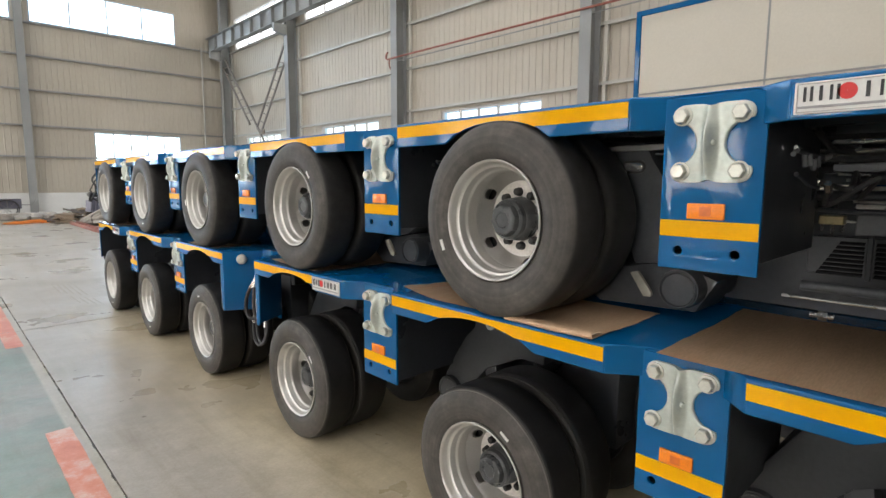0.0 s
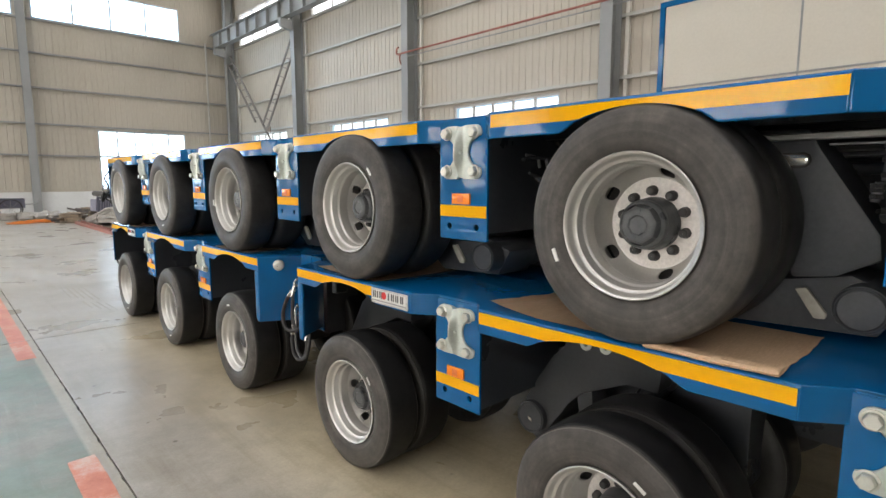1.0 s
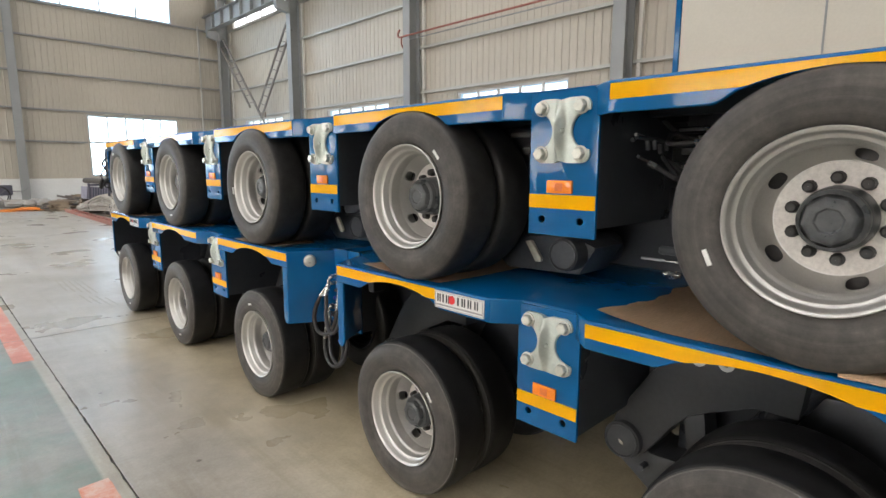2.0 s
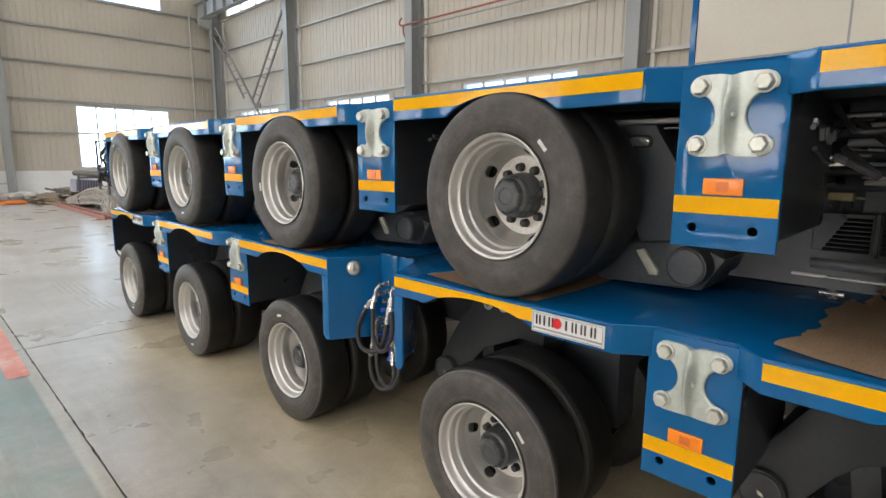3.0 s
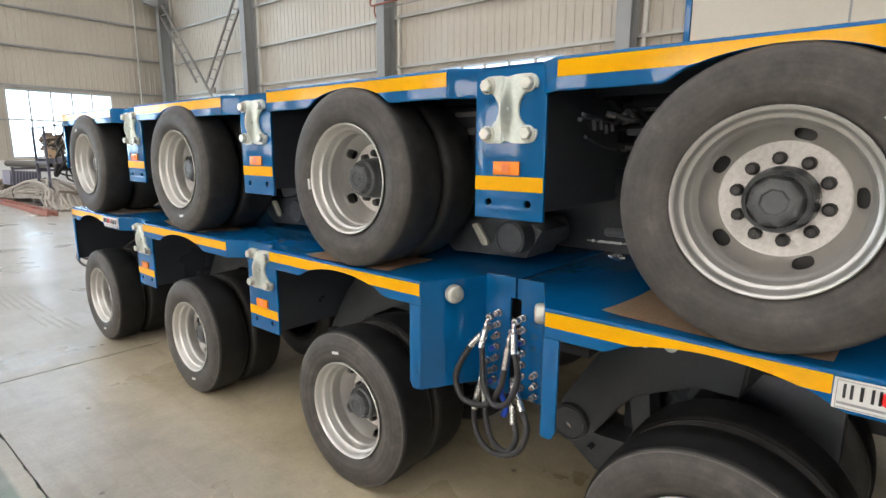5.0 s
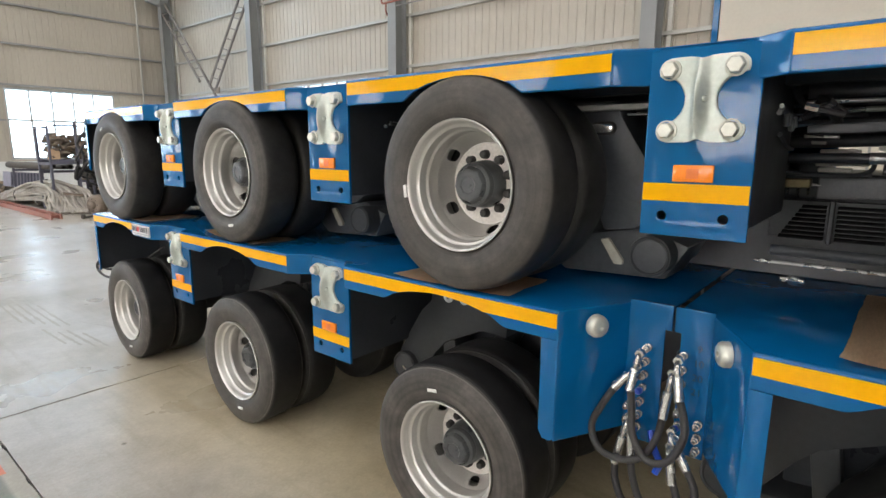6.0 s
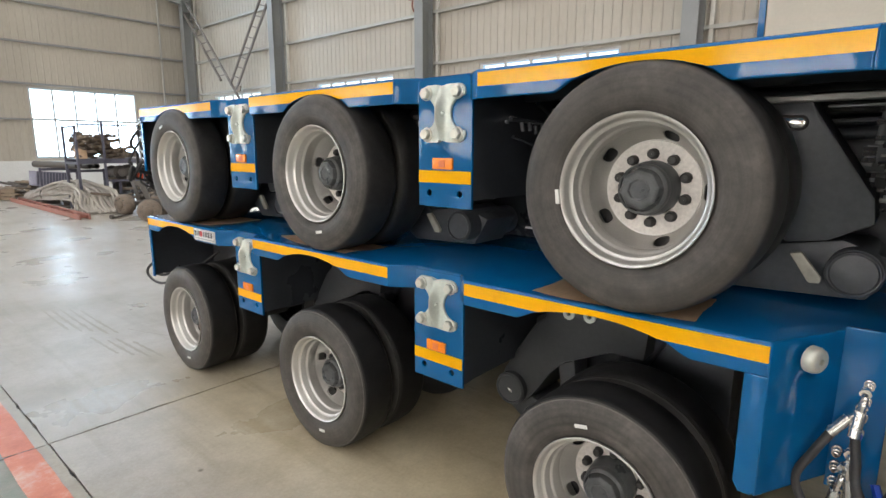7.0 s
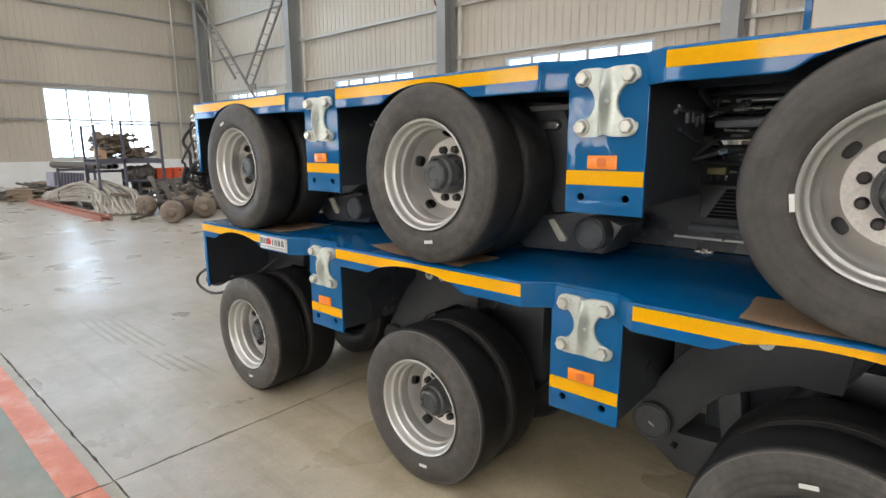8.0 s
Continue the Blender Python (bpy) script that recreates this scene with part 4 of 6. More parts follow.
def strip(tr, dz, p, q, z0=-0.105, z1=0.0, t=0.014, name="corner_plate", z0b=None):
    """An upright plate between two points of the plan."""
    p, q = Vector(p), Vector(q)
    d = (q - p).normalized()
    nrm = Vector((abs(d.y), -d.x * (1 if d.y > 0 else -1))) * t
    bm = prism(B(), [tuple(p), tuple(q), tuple(q + nrm), tuple(p + nrm)], "z", z0, z1)
    return part(name, soften(bm, 0.0065, 3, 40), BLUE, tr, loc=(0, 0, dz))


def end_panel(tr, dz, y, z0):
    """Black end bulkhead with a blue edge flange."""
    part("end_panel", box(B(), NEAR + 0.012, 1.2, y - 0.012, y, z0 + 0.01, -0.011), DARK, tr, "black end bulkhead", loc=(0, 0, dz))
    part("end_flange", soften(box(B(), NEAR, NEAR + 0.011, y - 0.034, y, z0, -0.1055), 0.002, 1), BLUE, tr, loc=(0, 0, dz))


def brand_plate(tr, dz, y0, y1):
    """White name plate; the mark is drawn as plain bars with a red disc."""
    zc, h = -0.054, 0.078
    p = part("name_plate", soften(box(B(), NEAR - 0.006, NEAR - 0.0005, y0, y1, zc - h / 2, zc + h / 2), 0.001, 1), WHITE, tr, "white name plate with dark bars and a red disc", loc=(0, 0, dz))
    w = y1 - y0
    x0, x1 = NEAR - 0.0085, NEAR - 0.0063
    zt, zb = zc + 0.027, zc - 0.009
    rim = B()
    for a, b, c, d in ((y0 + 0.006, y1 - 0.006, zc + 0.0335, zc + 0.035), (y0 + 0.006, y1 - 0.006, zc - 0.035, zc - 0.0335), (y0 + 0.006, y0 + 0.0075, zc - 0.0335, zc + 0.0335), (y1 - 0.0075, y1 - 0.006, zc - 0.0335, zc + 0.0335)):
        box(rim, x0, x1, a, b, c, d)
    part("printed_border", rim, FADED, p, smooth=0)
    strokes = [(c + e, 0.021) for c in (0.1, 0.285, 0.61, 0.73, 0.86) for e in (-0.024, 0.024)] + [(0.19, 0.024), (0.5, 0.026)]
    for s, wd in strokes:
        yc = y1 - w * s
        part("dark_bar", box(B(), x0, x1, yc - w * wd / 2, yc + w * wd / 2, zb, zt), INK, p, smooth=0)
    bm = B()
    yc, r = y1 - w * 0.37, 0.0195
    lathe(bm, [(x0, 0.0004), (x0, r), (x1, r)], 24, (0, yc, (zt + zb) / 2))
    part("red_disc", bm, RED, p, smooth=0)
    part("fine_print_bar", box(B(), x0, x1, y0 + 0.03 * w, y1 - 0.03 * w, zc - 0.026, zc - 0.02), FADED, p, smooth=0)


FITTING = surface("dull_steel_fitting", (0.55, 0.55, 0.53), (0.35, 0.35, 0.34), (0.15, 0.3), 0.8, 30.0, 90.0)


def underframe(tr, dz, y0, y1, seed):
    """Spine, longitudinals, ribs and pipe runs under a deck."""
    rnd = random.Random(seed)
    if seed > 5:
        # depth added so the spine keeps out light from the far side
        part("spine_beam", box(B(), 1.06, WIDE - 1.06, y0 + 0.02, y1 - 0.02, -0.6, -0.015), DARK, tr, loc=(0, 0, dz))
    else:
        # lowest beam carried further down, added to shut out light from behind
        for z0, z1 in ((-0.25, -0.015), (-0.325, -0.298), (-0.804, -0.375)):
            part("spine_beam", box(B(), 1.06, WIDE - 1.06, y0 + 0.02, y1 - 0.02, z0, z1), DARK, tr, loc=(0, 0, dz))
        for k in UK:
            for a, b in ((0.12, 0.58), (0.78, 1.16)):
                part("spine_web", box(B(), 1.08, WIDE - 1.08, k + a, k + b, -0.298, -0.25), DARK, tr, loc=(0, 0, dz))
            for a, b in ((0.06, 0.62), (0.74, 1.2), (1.4, 1.47)):
                part("spine_web", box(B(), 1.08, WIDE - 1.08, k + a, k + b, -0.375, -0.325), DARK, tr, loc=(0, 0, dz))
    for x in (0.4, 0.72, WIDE - 0.7):
        part("stringer", box(B(), x, x + 0.05, y0 + 0.02, y1 - 0.02, -0.085, -0.0115), DARK, tr, loc=(0, 0, dz))
    for k in range(6):
        x, z = 0.66 + 0.06 * k + 0.01 * rnd.random(), -0.115 - 0.028 * (k % 3) - 0.015 * rnd.random()
        pts = [(x + 0.01 * rnd.uniform(-1, 1), y0 + 0.05 + (y1 - y0 - 0.1) * i / 8, z + 0.012 * rnd.uniform(-1, 1)) for i in range(9)]
        part("hydraulic_pipe", tube(B(), pts, rnd.choice((0.011, 0.014, 0.02)), 7, 3), rnd.choice((DARK, HOSE, GREY)), tr, loc=(0, 0, dz))


def hose_cluster(tr, y, dz, seed, count=5):
    """Loose hydraulic hoses and fittings beside a steering unit."""
    rnd = random.Random(seed)
    for k in range(count):
        x = 0.22 + 0.3 * rnd.random()
        z = -0.14 - 0.2 * rnd.random()
        pts = [(x, y + 0.07 * rnd.uniform(-1, 1), z), (x + 0.06 * rnd.uniform(-1, 1), y + 0.1 * rnd.uniform(-1, 1), z - 0.05 * rnd.random()), (x + 0.1, y + 0.07 * rnd.uniform(-1, 1), z + 0.04), (x + 0.22, y + 0.06 * rnd.uniform(-1, 1), z - 0.03)]
        h = part("hydraulic_hose", tube(B(), pts, 0.009, 7, 5), HOSE, tr, loc=(0, 0, dz))
        a, b = Vector(pts[0]), Vector(pts[1])
        part("hose_fitting", cylinder(B(), a, a + (a - b).normalized() * 0.035, 0.012, 6), FITTING, h, "dull steel fitting")


def stadium(yc, zc, half, rad):
    """Outline of a slot shape: two half rounds on a straight."""
    return [(yc + (half if math.cos(w) > 0 else -half) + rad * math.cos(w), zc + rad * math.sin(w)) for w in [2 * math.pi * (k + 0.5) / 20 for k in range(20)]]


def axle_unit_up(tr, y, dz):
    """Folded suspension of the upper trailer; y is the cross beam below it in y, dz its deck."""
    hang = [(0.62, -0.09), (0.42, -0.1), (0.385, -0.17), (0.21, -0.44), (0.2, -0.52), (0.32, -0.585), (0.44, -0.6), (0.56, -0.3), (0.62, -0.2)]
    part("hanger", soften(prism(B(), [(y + a, b) for a, b in hang], "x", 0.46, 0.8), 0.012, 2, 25), GREY, tr, loc=(0, 0, dz))
    arm = [(0.12, -0.64), (0.2, -0.775), (0.62, -0.79), (1.0, -0.5), (0.95, -0.32), (0.72, -0.38), (0.5, -0.62), (0.28, -0.58)]
    part("swing_arm", soften(prism(B(), [(y + a, b) for a, b in arm], "x", 0.5, 0.76), 0.012, 2, 25), GREY, tr, loc=(0, 0, dz))
    pv = part("pivot_cap", soften(cylinder(B(), (0.41, y + 0.235, -0.675), (0.84, y + 0.235, -0.675), 0.078, 32), 0.008, 2, 40), GREY, tr, loc=(0, 0, dz))
    part("cap_rim", lathe(B(), [(0.409, 0.062), (0.405, 0.066), (0.405, 0.07), (0.409, 0.074)], 32, (0, y + 0.235, -0.675)), DARK, pv)
    part("lock_lever", soften(prism(B(), [(y + 0.405, -0.62), (y + 0.372, -0.612), (y + 0.312, -0.69), (y + 0.315, -0.708), (y + 0.346, -0.71)], "x", 0.352, 0.372), 0.006, 2, 40), surface("pale_lever", (0.36, 0.345, 0.29), None, (0.4, 0.6), 0.2), tr, "pale steel locking lever", loc=(0, 0, dz))
    part("axle_tube", cylinder(B(), (0.2, y + 0.783, -0.416), (1.2, y + 0.783, -0.416), 0.07, 20), DARK, tr, loc=(0, 0, dz))
    lamp = part("work_lamp", soften(prism(B(), stadium(y + 0.46, -0.202, 0.026, 0.018), "x", 0.436, 0.462), 0.006, 2, 40), LENS, tr, "small clear side lamp", loc=(0, 0, dz))
    part("lamp_gasket", soften(prism(B(), stadium(y + 0.46, -0.202, 0.026, 0.026), "x", 0.446, 0.461), 0.004, 1, 40), NUT, lamp)
    part("guard_bar", soften(box(B(), 0.42, 0.46, y + 0.15, y + 0.56, -0.137, -0.115), 0.004, 1), GIRT, tr, "pale steel guard bar", loc=(0, 0, dz))
    part("guard_bar", soften(box(B(), 0.43, 0.45, y + 0.15, y + 0.36, -0.158, -0.15), 0.002, 1), STEELG, tr, "thin grey guard bar", loc=(0, 0, dz))
    # upright hydraulic lines between the hanger and the cross beam
    for j, (dx, dy, z0, z1, r) in enumerate(((0.55, 0.225, -0.27, -0.15, 0.011), (0.6, 0.195, -0.36, -0.17, 0.008), (0.57, 0.25, -0.34, -0.275, 0.014), (0.53, 0.185, -0.44, -0.33, 0.01), (0.62, 0.24, -0.46, -0.36, 0.008))):
        line = part("riser_pipe", cylinder(B(), (dx, y + dy, z0), (dx, y + dy - 0.01, z1), r, 10), (STEELG, TUBING)[j % 2], tr, loc=(0, 0, dz))
        for z in (z0 + 0.01, 0.5 * (z0 + z1), z1 - 0.02):
            part("riser_nut", cylinder(B(), (dx, y + dy - 0.004, z), (dx, y + dy - 0.004, z + 0.016), r + 0.007, 6), FITTING, line)
    at = (0, 0, dz)
    # oil tank, strap and pipes high in the bay beside the cross beam
    part("oil_tank", soften(cylinder(B(), (0.74, y - 0.74, -0.085), (0.74, y - 0.17, -0.085), 0.045, 24), 0.01, 2, 40), STEELG, tr, "grey oil tank", loc=at)
    part("return_pipe", cylinder(B(), (0.62, y - 0.86, -0.128), (0.62, y - 0.17, -0.124), 0.0075, 10), TUBING, tr, "satin steel return pipe", loc=at)
    part("return_pipe", tube(B(), [(0.66, y - 0.9, -0.152), (0.66, y - 0.4, -0.15), (0.64, y - 0.22, -0.16), (0.62, y - 0.16, -0.178)], 0.009, 8, 5), TUBING, tr, "satin steel return pipe", loc=at)
    bar = part("strap_bar", soften(prism(B(), [(y - 0.84, -0.168), (y - 0.5, -0.186), (y - 0.3, -0.198), (y - 0.19, -0.2), (y - 0.19, -0.226), (y - 0.3, -0.227), (y - 0.5, -0.218), (y - 0.84, -0.202)], "x", 0.6, 0.622), 0.005, 2, 30), STEELG, tr, "grey steel strap", loc=at)
    part("strap_lug", soften(box(B(), 0.596, 0.63, y - 0.135, y - 0.11, -0.222, -0.193), 0.003, 1), TUBING, bar)
    part("hydraulic_hose", tube(B(), [(0.46, y - 0.15, -0.07), (0.5, y - 0.16, -0.095), (0.56, y - 0.17, -0.125), (0.62, y - 0.2, -0.155), (0.7, y - 0.34, -0.165)], 0.011, 8, 5), HOSE, tr, loc=at)
    part("hose_end", cylinder(B(), (0.44, y - 0.147, -0.055), (0.485, y - 0.157, -0.086), 0.0145, 6), CHROME, tr, loc=at)
    part("rubber_mount", soften(lathe(B(), [(-0.37, 0.035), (-0.33, 0.045), (-0.25, 0.055), (-0.23, 0.05)], 20, (0.7, y - 0.46, 0), "z", close=True), 0.005, 1, 40), HOSE, tr, "black rubber mount", loc=at)
    # short pipes, clamps and clips crowded behind the hanger and in the bay
    rnd = random.Random(23)
    for j in range(9):
        z, a = -0.2 - 0.036 * j + rnd.uniform(-0.008, 0.008), rnd.uniform(0.14, 0.2)
        part("cross_pipe", cylinder(B(), (0.66 + 0.1 * rnd.random(), y + a - 0.02, z), (0.7, y + a + rnd.uniform(0.04, 0.1), z + rnd.uniform(-0.01, 0.01)), rnd.choice((0.005, 0.008)), 8), (TUBING, STEELG, TUBING, PALE_METAL)[j % 4], tr, loc=at)
    for j in range(18):
        a, z, x = rnd.uniform(-0.4, -0.08), rnd.uniform(-0.4, -0.08), rnd.uniform(0.76, 0.98)
        w = rnd.uniform(0.02, 0.07)
        part("pipe_clamp", soften(prism(B(), [(y + a, z), (y + a - w, z + rnd.uniform(-0.012, 0.006)), (y + a - w, z - 0.014), (y + a, z - rnd.uniform(0.008, 0.016))], "x", x, x + 0.02), 0.002, 1, 30), (STEELG, TUBING, PALE_METAL, STEELG, GIRT)[j % 5], tr, loc=at)
    # pump body with its flange, half hidden behind the hoses
    pump = part("pump_body", soften(cylinder(B(), (0.8, y - 0.23, -0.12), (0.8, y - 0.07, -0.108), 0.03, 18), 0.006, 2, 40), STEELG, tr, "dusty grey pump body", loc=at)
    part("pump_flange", soften(box(B(), 0.765, 0.835, y - 0.075, y - 0.055, -0.15, -0.07), 0.005, 1), GIRT, pump)
    part("pump_port", cylinder(B(), (0.775, y - 0.19, -0.095), (0.775, y - 0.15, -0.058), 0.014, 8), TUBING, pump)
    # long cylinder and the bent pipe below it
    cyl = part("lift_cylinder", soften(cylinder(B(), (0.86, y - 0.5, -0.31), (0.86, y + 0.06, -0.312), 0.019, 20), 0.003, 1, 40), DARK, tr, loc=at)
    part("piston_rod", cylinder(B(), (0.86, y - 0.8, -0.309), (0.86, y - 0.36, -0.31), 0.021, 14), TUBING, cyl, "satin piston rod")
    part("bent_pipe", tube(B(), [(0.84, y + 0.04, -0.352), (0.84, y - 0.12, -0.366), (0.84, y - 0.26, -0.373), (0.85, y - 0.33, -0.37), (0.87, y - 0.37, -0.352), (0.88, y - 0.375, -0.32)], 0.0085, 8, 6), GREY, tr, loc=at)
    blk = part("valve_block", soften(box(B(), 0.8, 0.86, y - 0.2, y - 0.12, -0.42, -0.386), 0.004, 1), BRASS, tr, "dull brass valve block", loc=at)
    for j in range(3):
        part("valve_stem", cylinder(B(), (0.815, y - 0.195 + 0.032 * j, -0.421), (0.815, y - 0.195 + 0.032 * j, -0.445 - 0.012 * (j % 2)), 0.006, 8), FITTING, blk)
    part("shield_plate", soften(prism(B(), [(y - 0.21, -0.385), (y - 0.44, -0.38), (y - 0.44, -0.46), (y - 0.21, -0.47)], "x", 0.97, 0.985), 0.004, 1, 30), STEELG, tr, "blue-grey shield plate", loc=at)
    # louvred hatch
    lou = part("louvre_frame", soften(box(B(), 0.96, 0.975, y - 0.86, y - 0.06, -0.63, -0.475), 0.004, 1), DARK, tr, "black louvred hatch", loc=at)
    for j in range(8):
        z = -0.492 - 0.0175 * j
        for a, b in ((-0.44, -0.285), (-0.25, -0.1), (-0.8, -0.48)):
            lean = 0.07 - 0.01 * j if b > -0.2 else 0.0
            part("louvre_slat", soften(prism(B(), [(0.955, z), (0.93, z - 0.01), (0.93, z - 0.013), (0.955, z - 0.004)], "y", y + a, y + b - lean), 0.0012, 1), SLAT, lou)
    part("louvre_post", soften(box(B(), 0.925, 0.955, y - 0.278, y - 0.258, -0.64, -0.47), 0.004, 1), DARK, lou)
    # pale strips added for the daylight glimpsed through the bay
    for a, b, z0, z1 in ((-0.105, -0.03, -0.285, -0.264), (-0.33, -0.2, -0.293, -0.277), (-0.36, -0.19, -0.342, -0.33), (-0.31, -0.2, -0.366, -0.348), (-0.07, -0.02, -0.352, -0.338), (-0.62, -0.4, -0.29, -0.272)):
        part("zinc_strap", soften(box(B(), 1.0, 1.012, y + a, y + b, z0, z1), 0.003, 1), PALE_METAL, tr, "pale strip standing in for daylight glimpses", loc=at)
    # tie rods along the foot of the bay
    part("tie_tube", soften(cylinder(B(), (0.62, y - 0.62, -0.632), (0.62, y - 0.12, -0.632), 0.019, 16), 0.004, 1, 40), GREY, tr, loc=at)
    part("guard_rail", soften(box(B(), 0.5, 0.512, y - 0.58, y - 0.09, -0.662, -0.652), 0.003, 1), TUBING, tr, "satin steel guard rail", loc=at)
    pinb = part("link_bolt", cylinder(B(), (0.55, y - 0.24, -0.72), (0.55, y - 0.17, -0.72), 0.009, 10), CHROME, tr, "bright link bolt", loc=at)
    part("link_nut", cylinder(B(), (0.55, y - 0.222, -0.72), (0.55, y - 0.195, -0.72), 0.018, 6), CHROME, pinb)
    # valve pipes clipped to the side of the cross beam
    side = y - 0.156
    vp = part("valve_pipe", cylinder(B(), (0.27, side, -0.166), (0.6, side, -0.176), 0.0085, 10), GREY, tr, loc=at)
    part("pipe_end", cylinder(B(), (0.262, side, -0.158), (0.33, side, -0.16), 0.0065, 8, 0.003), TUBING, vp, "bright pipe end")
    part("pipe_plug", cylinder(B(), (0.236, side, -0.178), (0.25, side, -0.178), 0.008, 8), STEELG, vp)
    for x, z in ((0.35, -0.19), (0.41, -0.186), (0.46, -0.2), (0.52, -0.188)):
        part("pipe_union", soften(cylinder(B(), (x, side - 0.004, z + 0.014), (x + 0.012, side - 0.004, z - 0.022), 0.0095, 6), 0.002, 1), STEELG, vp)
    part("valve_pipe", tube(B(), [(0.29, side, -0.238), (0.36, side, -0.25), (0.46, side, -0.272), (0.58, side, -0.28)], 0.0065, 8, 4), GREY, tr, loc=at)
    part("steering_rod", cylinder(B(), (0.9, y + 0.1, -0.22), (0.95, y + 1.5, -0.25), 0.024, 12), GREY, tr, loc=(0, 0, dz))


def axle_unit_low(tr, y, dz):
    """Extended suspension of the lower trailers; y lies 0.16 before the wheel's centre."""
    hang = [(0.63, -0.02), (0.65, -0.25), (0.715, -0.31), (0.805, -0.45), (0.87, -0.56), (0.905, -0.66), (0.885, -0.73), (0.8, -0.73), (0.73, -0.69), (0.665, -0.6), (0.62, -0.53), (0.55, -0.455), (0.33, -0.35), (0.185, -0.35), (0.15, -0.02)]
    part("hanger", soften(prism(B(), [(y + a, b) for a, b in hang], "x", 0.46, 0.8), 0.012, 2, 25), GREY_SHADED, tr, loc=(0, 0, dz))
    arm = [(0.9, -0.66), (0.885, -0.755), (0.79, -0.82), (0.72, -0.87), (0.4, -0.9), (0.05, -0.82), (-0.06, -0.7), (0.0, -0.6), (0.3, -0.64), (0.6, -0.69), (0.72, -0.7), (0.82, -0.6)]
    part("swing_arm", soften(prism(B(), [(y + a, b) for a, b in arm], "x", 0.5, 0.76), 0.014, 2, 25), GREY_SHADED, tr, loc=(0, 0, dz))
    # added dark box that keeps the opening behind the hanger in shade
    part("axle_housing", soften(box(B(), 0.64, 0.96, y - 0.12, y + 0.66, -0.74, -0.3), 0.02, 2), DARK, tr, loc=(0, 0, dz))
    part("link_plate", soften(prism(B(), [(y + 0.58, -0.47), (y + 0.5, -0.43), (y + 0.47, -0.66), (y + 0.55, -0.67)], "x", 0.47, 0.6), 0.01, 2, 25), GREY_SHADED, tr, loc=(0, 0, dz))
    pv = part("pivot_cap", soften(cylinder(B(), (0.428, y + 0.819, -0.65), (0.84, y + 0.819, -0.65), 0.083, 36), 0.008, 2, 40), GREY_SHADED, tr, loc=(0, 0, dz))
    part("cap_rim", lathe(B(), [(0.4285, 0.066), (0.424, 0.069), (0.424, 0.074), (0.4285, 0.077)], 36, (0, y + 0.819, -0.65)), GREY_SHADED, pv)
    part("cap_badge", prism(B(), [(y + 0.83, -0.643), (y + 0.81, -0.652), (y + 0.803, -0.668), (y + 0.824, -0.66)], "x", 0.4245, 0.4279), CHROME, pv)
    part("lock_bolt", cylinder(B(), (0.45, y + 0.735, -0.755), (0.5, y + 0.735, -0.755), 0.014, 6), DARK, tr, loc=(0, 0, dz))
    part("axle_tube", cylinder(B(), (0.2, y + 0.16, TYRE_R - LOW_DECK), (1.2, y + 0.16, TYRE_R - LOW_DECK), 0.07, 20), DARK, tr, loc=(0, 0, dz))
    for dy, dzz in ((0.43, -0.205), (0.53, -0.21)):
        bm = lathe(B(), [(0.46, 0.011), (0.45, 0.011), (0.45, 0.028), (0.46, 0.028), (0.46, 0.011)], 24, (0, y + dy, dzz))
        part("lashing_ring", bm, ZINC, tr, "pale zinc lashing ring", loc=(0, 0, dz))
    part("hydraulic_cylinder", cylinder(B(), (0.62, y + 0.1, -0.1), (0.62, y + 0.45, -0.72), 0.06, 20), DARK, tr, loc=(0, 0, dz))


def deck(tr, dz, near_line, label=""):
    """The deck plate: the near edge as given, the far edge its mirror."""
    pts = list(near_line) + [(WIDE - x, y) for x, y in reversed(near_line)]
    bm = prism(B(), pts, "z", -0.0105, 0.0)
    part("deck_plate", soften(bm, 0.004, 2, 30), BLUE, tr, label, loc=(0, 0, dz))


def edge_line(y0, y1, ks, recess):
    line = [(NEAR + 0.0115, y0)]
    for k in ks:
        line += [(NEAR + 0.0115, k - 0.205), (recess, k - 0.118), (recess, k + 0.125), (NEAR + 0.0115, k + 0.235)]
    return line + [(NEAR + 0.0115, y1)]


def far_side(tr, dz, y0, y1):
    part("side_skirt", box(B(), WIDE - NEAR - 0.01, WIDE - NEAR, y0, y1, -0.105, -0.011), BLUE, tr, loc=(0, 0, dz))


def wheel_set(tr, x, y, z, spin, label_at, clip_r=0.288):
    for dx, flip, full in ((0.0, False, True), (0.246, False, False), (0.86, False, False), (0.0, True, True), (0.246, True, False), (0.86, True, False)):
        near = dx == 0.0 and not flip
        wheel(tr, (WIDE - x - dx if flip else x + dx, y, z), spin if near else spin + 20, label_at if near else None, flip, full, clip_r)


def recess_plates(tr, dz, ks, recess):
    for k in ks:
        strip(tr, dz, (NEAR, k - 0.205), (recess, k - 0.118))
        strip(tr, dz, (recess, k - 0.118), (recess, k + 0.125), -0.105, 0.0, 0.008)
        strip(tr, dz, (recess, k + 0.125), (NEAR, k + 0.235))


# upper trailer, riding on the deck of the lower pair
UK = [-1.037, 0.563, 2.163, 3.763, 5.363, 6.963]
upper = thing("modular_trailer", "glossy blue multi-axle modular trailer with yellow tape, stacked on another", "trailer", "stacked trailers", (0, 0, UP_BASE))
UDZ = UP_DECK - UP_BASE
U_END = 8.3
deck(upper, UDZ, edge_line(-2.4, U_END, UK, 0.03))
recess_plates(upper, UDZ, UK, 0.03)
UP_LABELS = {0.563: (34, -24), 2.163: (31, 139), 3.763: (37, -7, 0.243), 5.363: (18, 262), 6.963: (40, 68), -1.037: (0, None)}
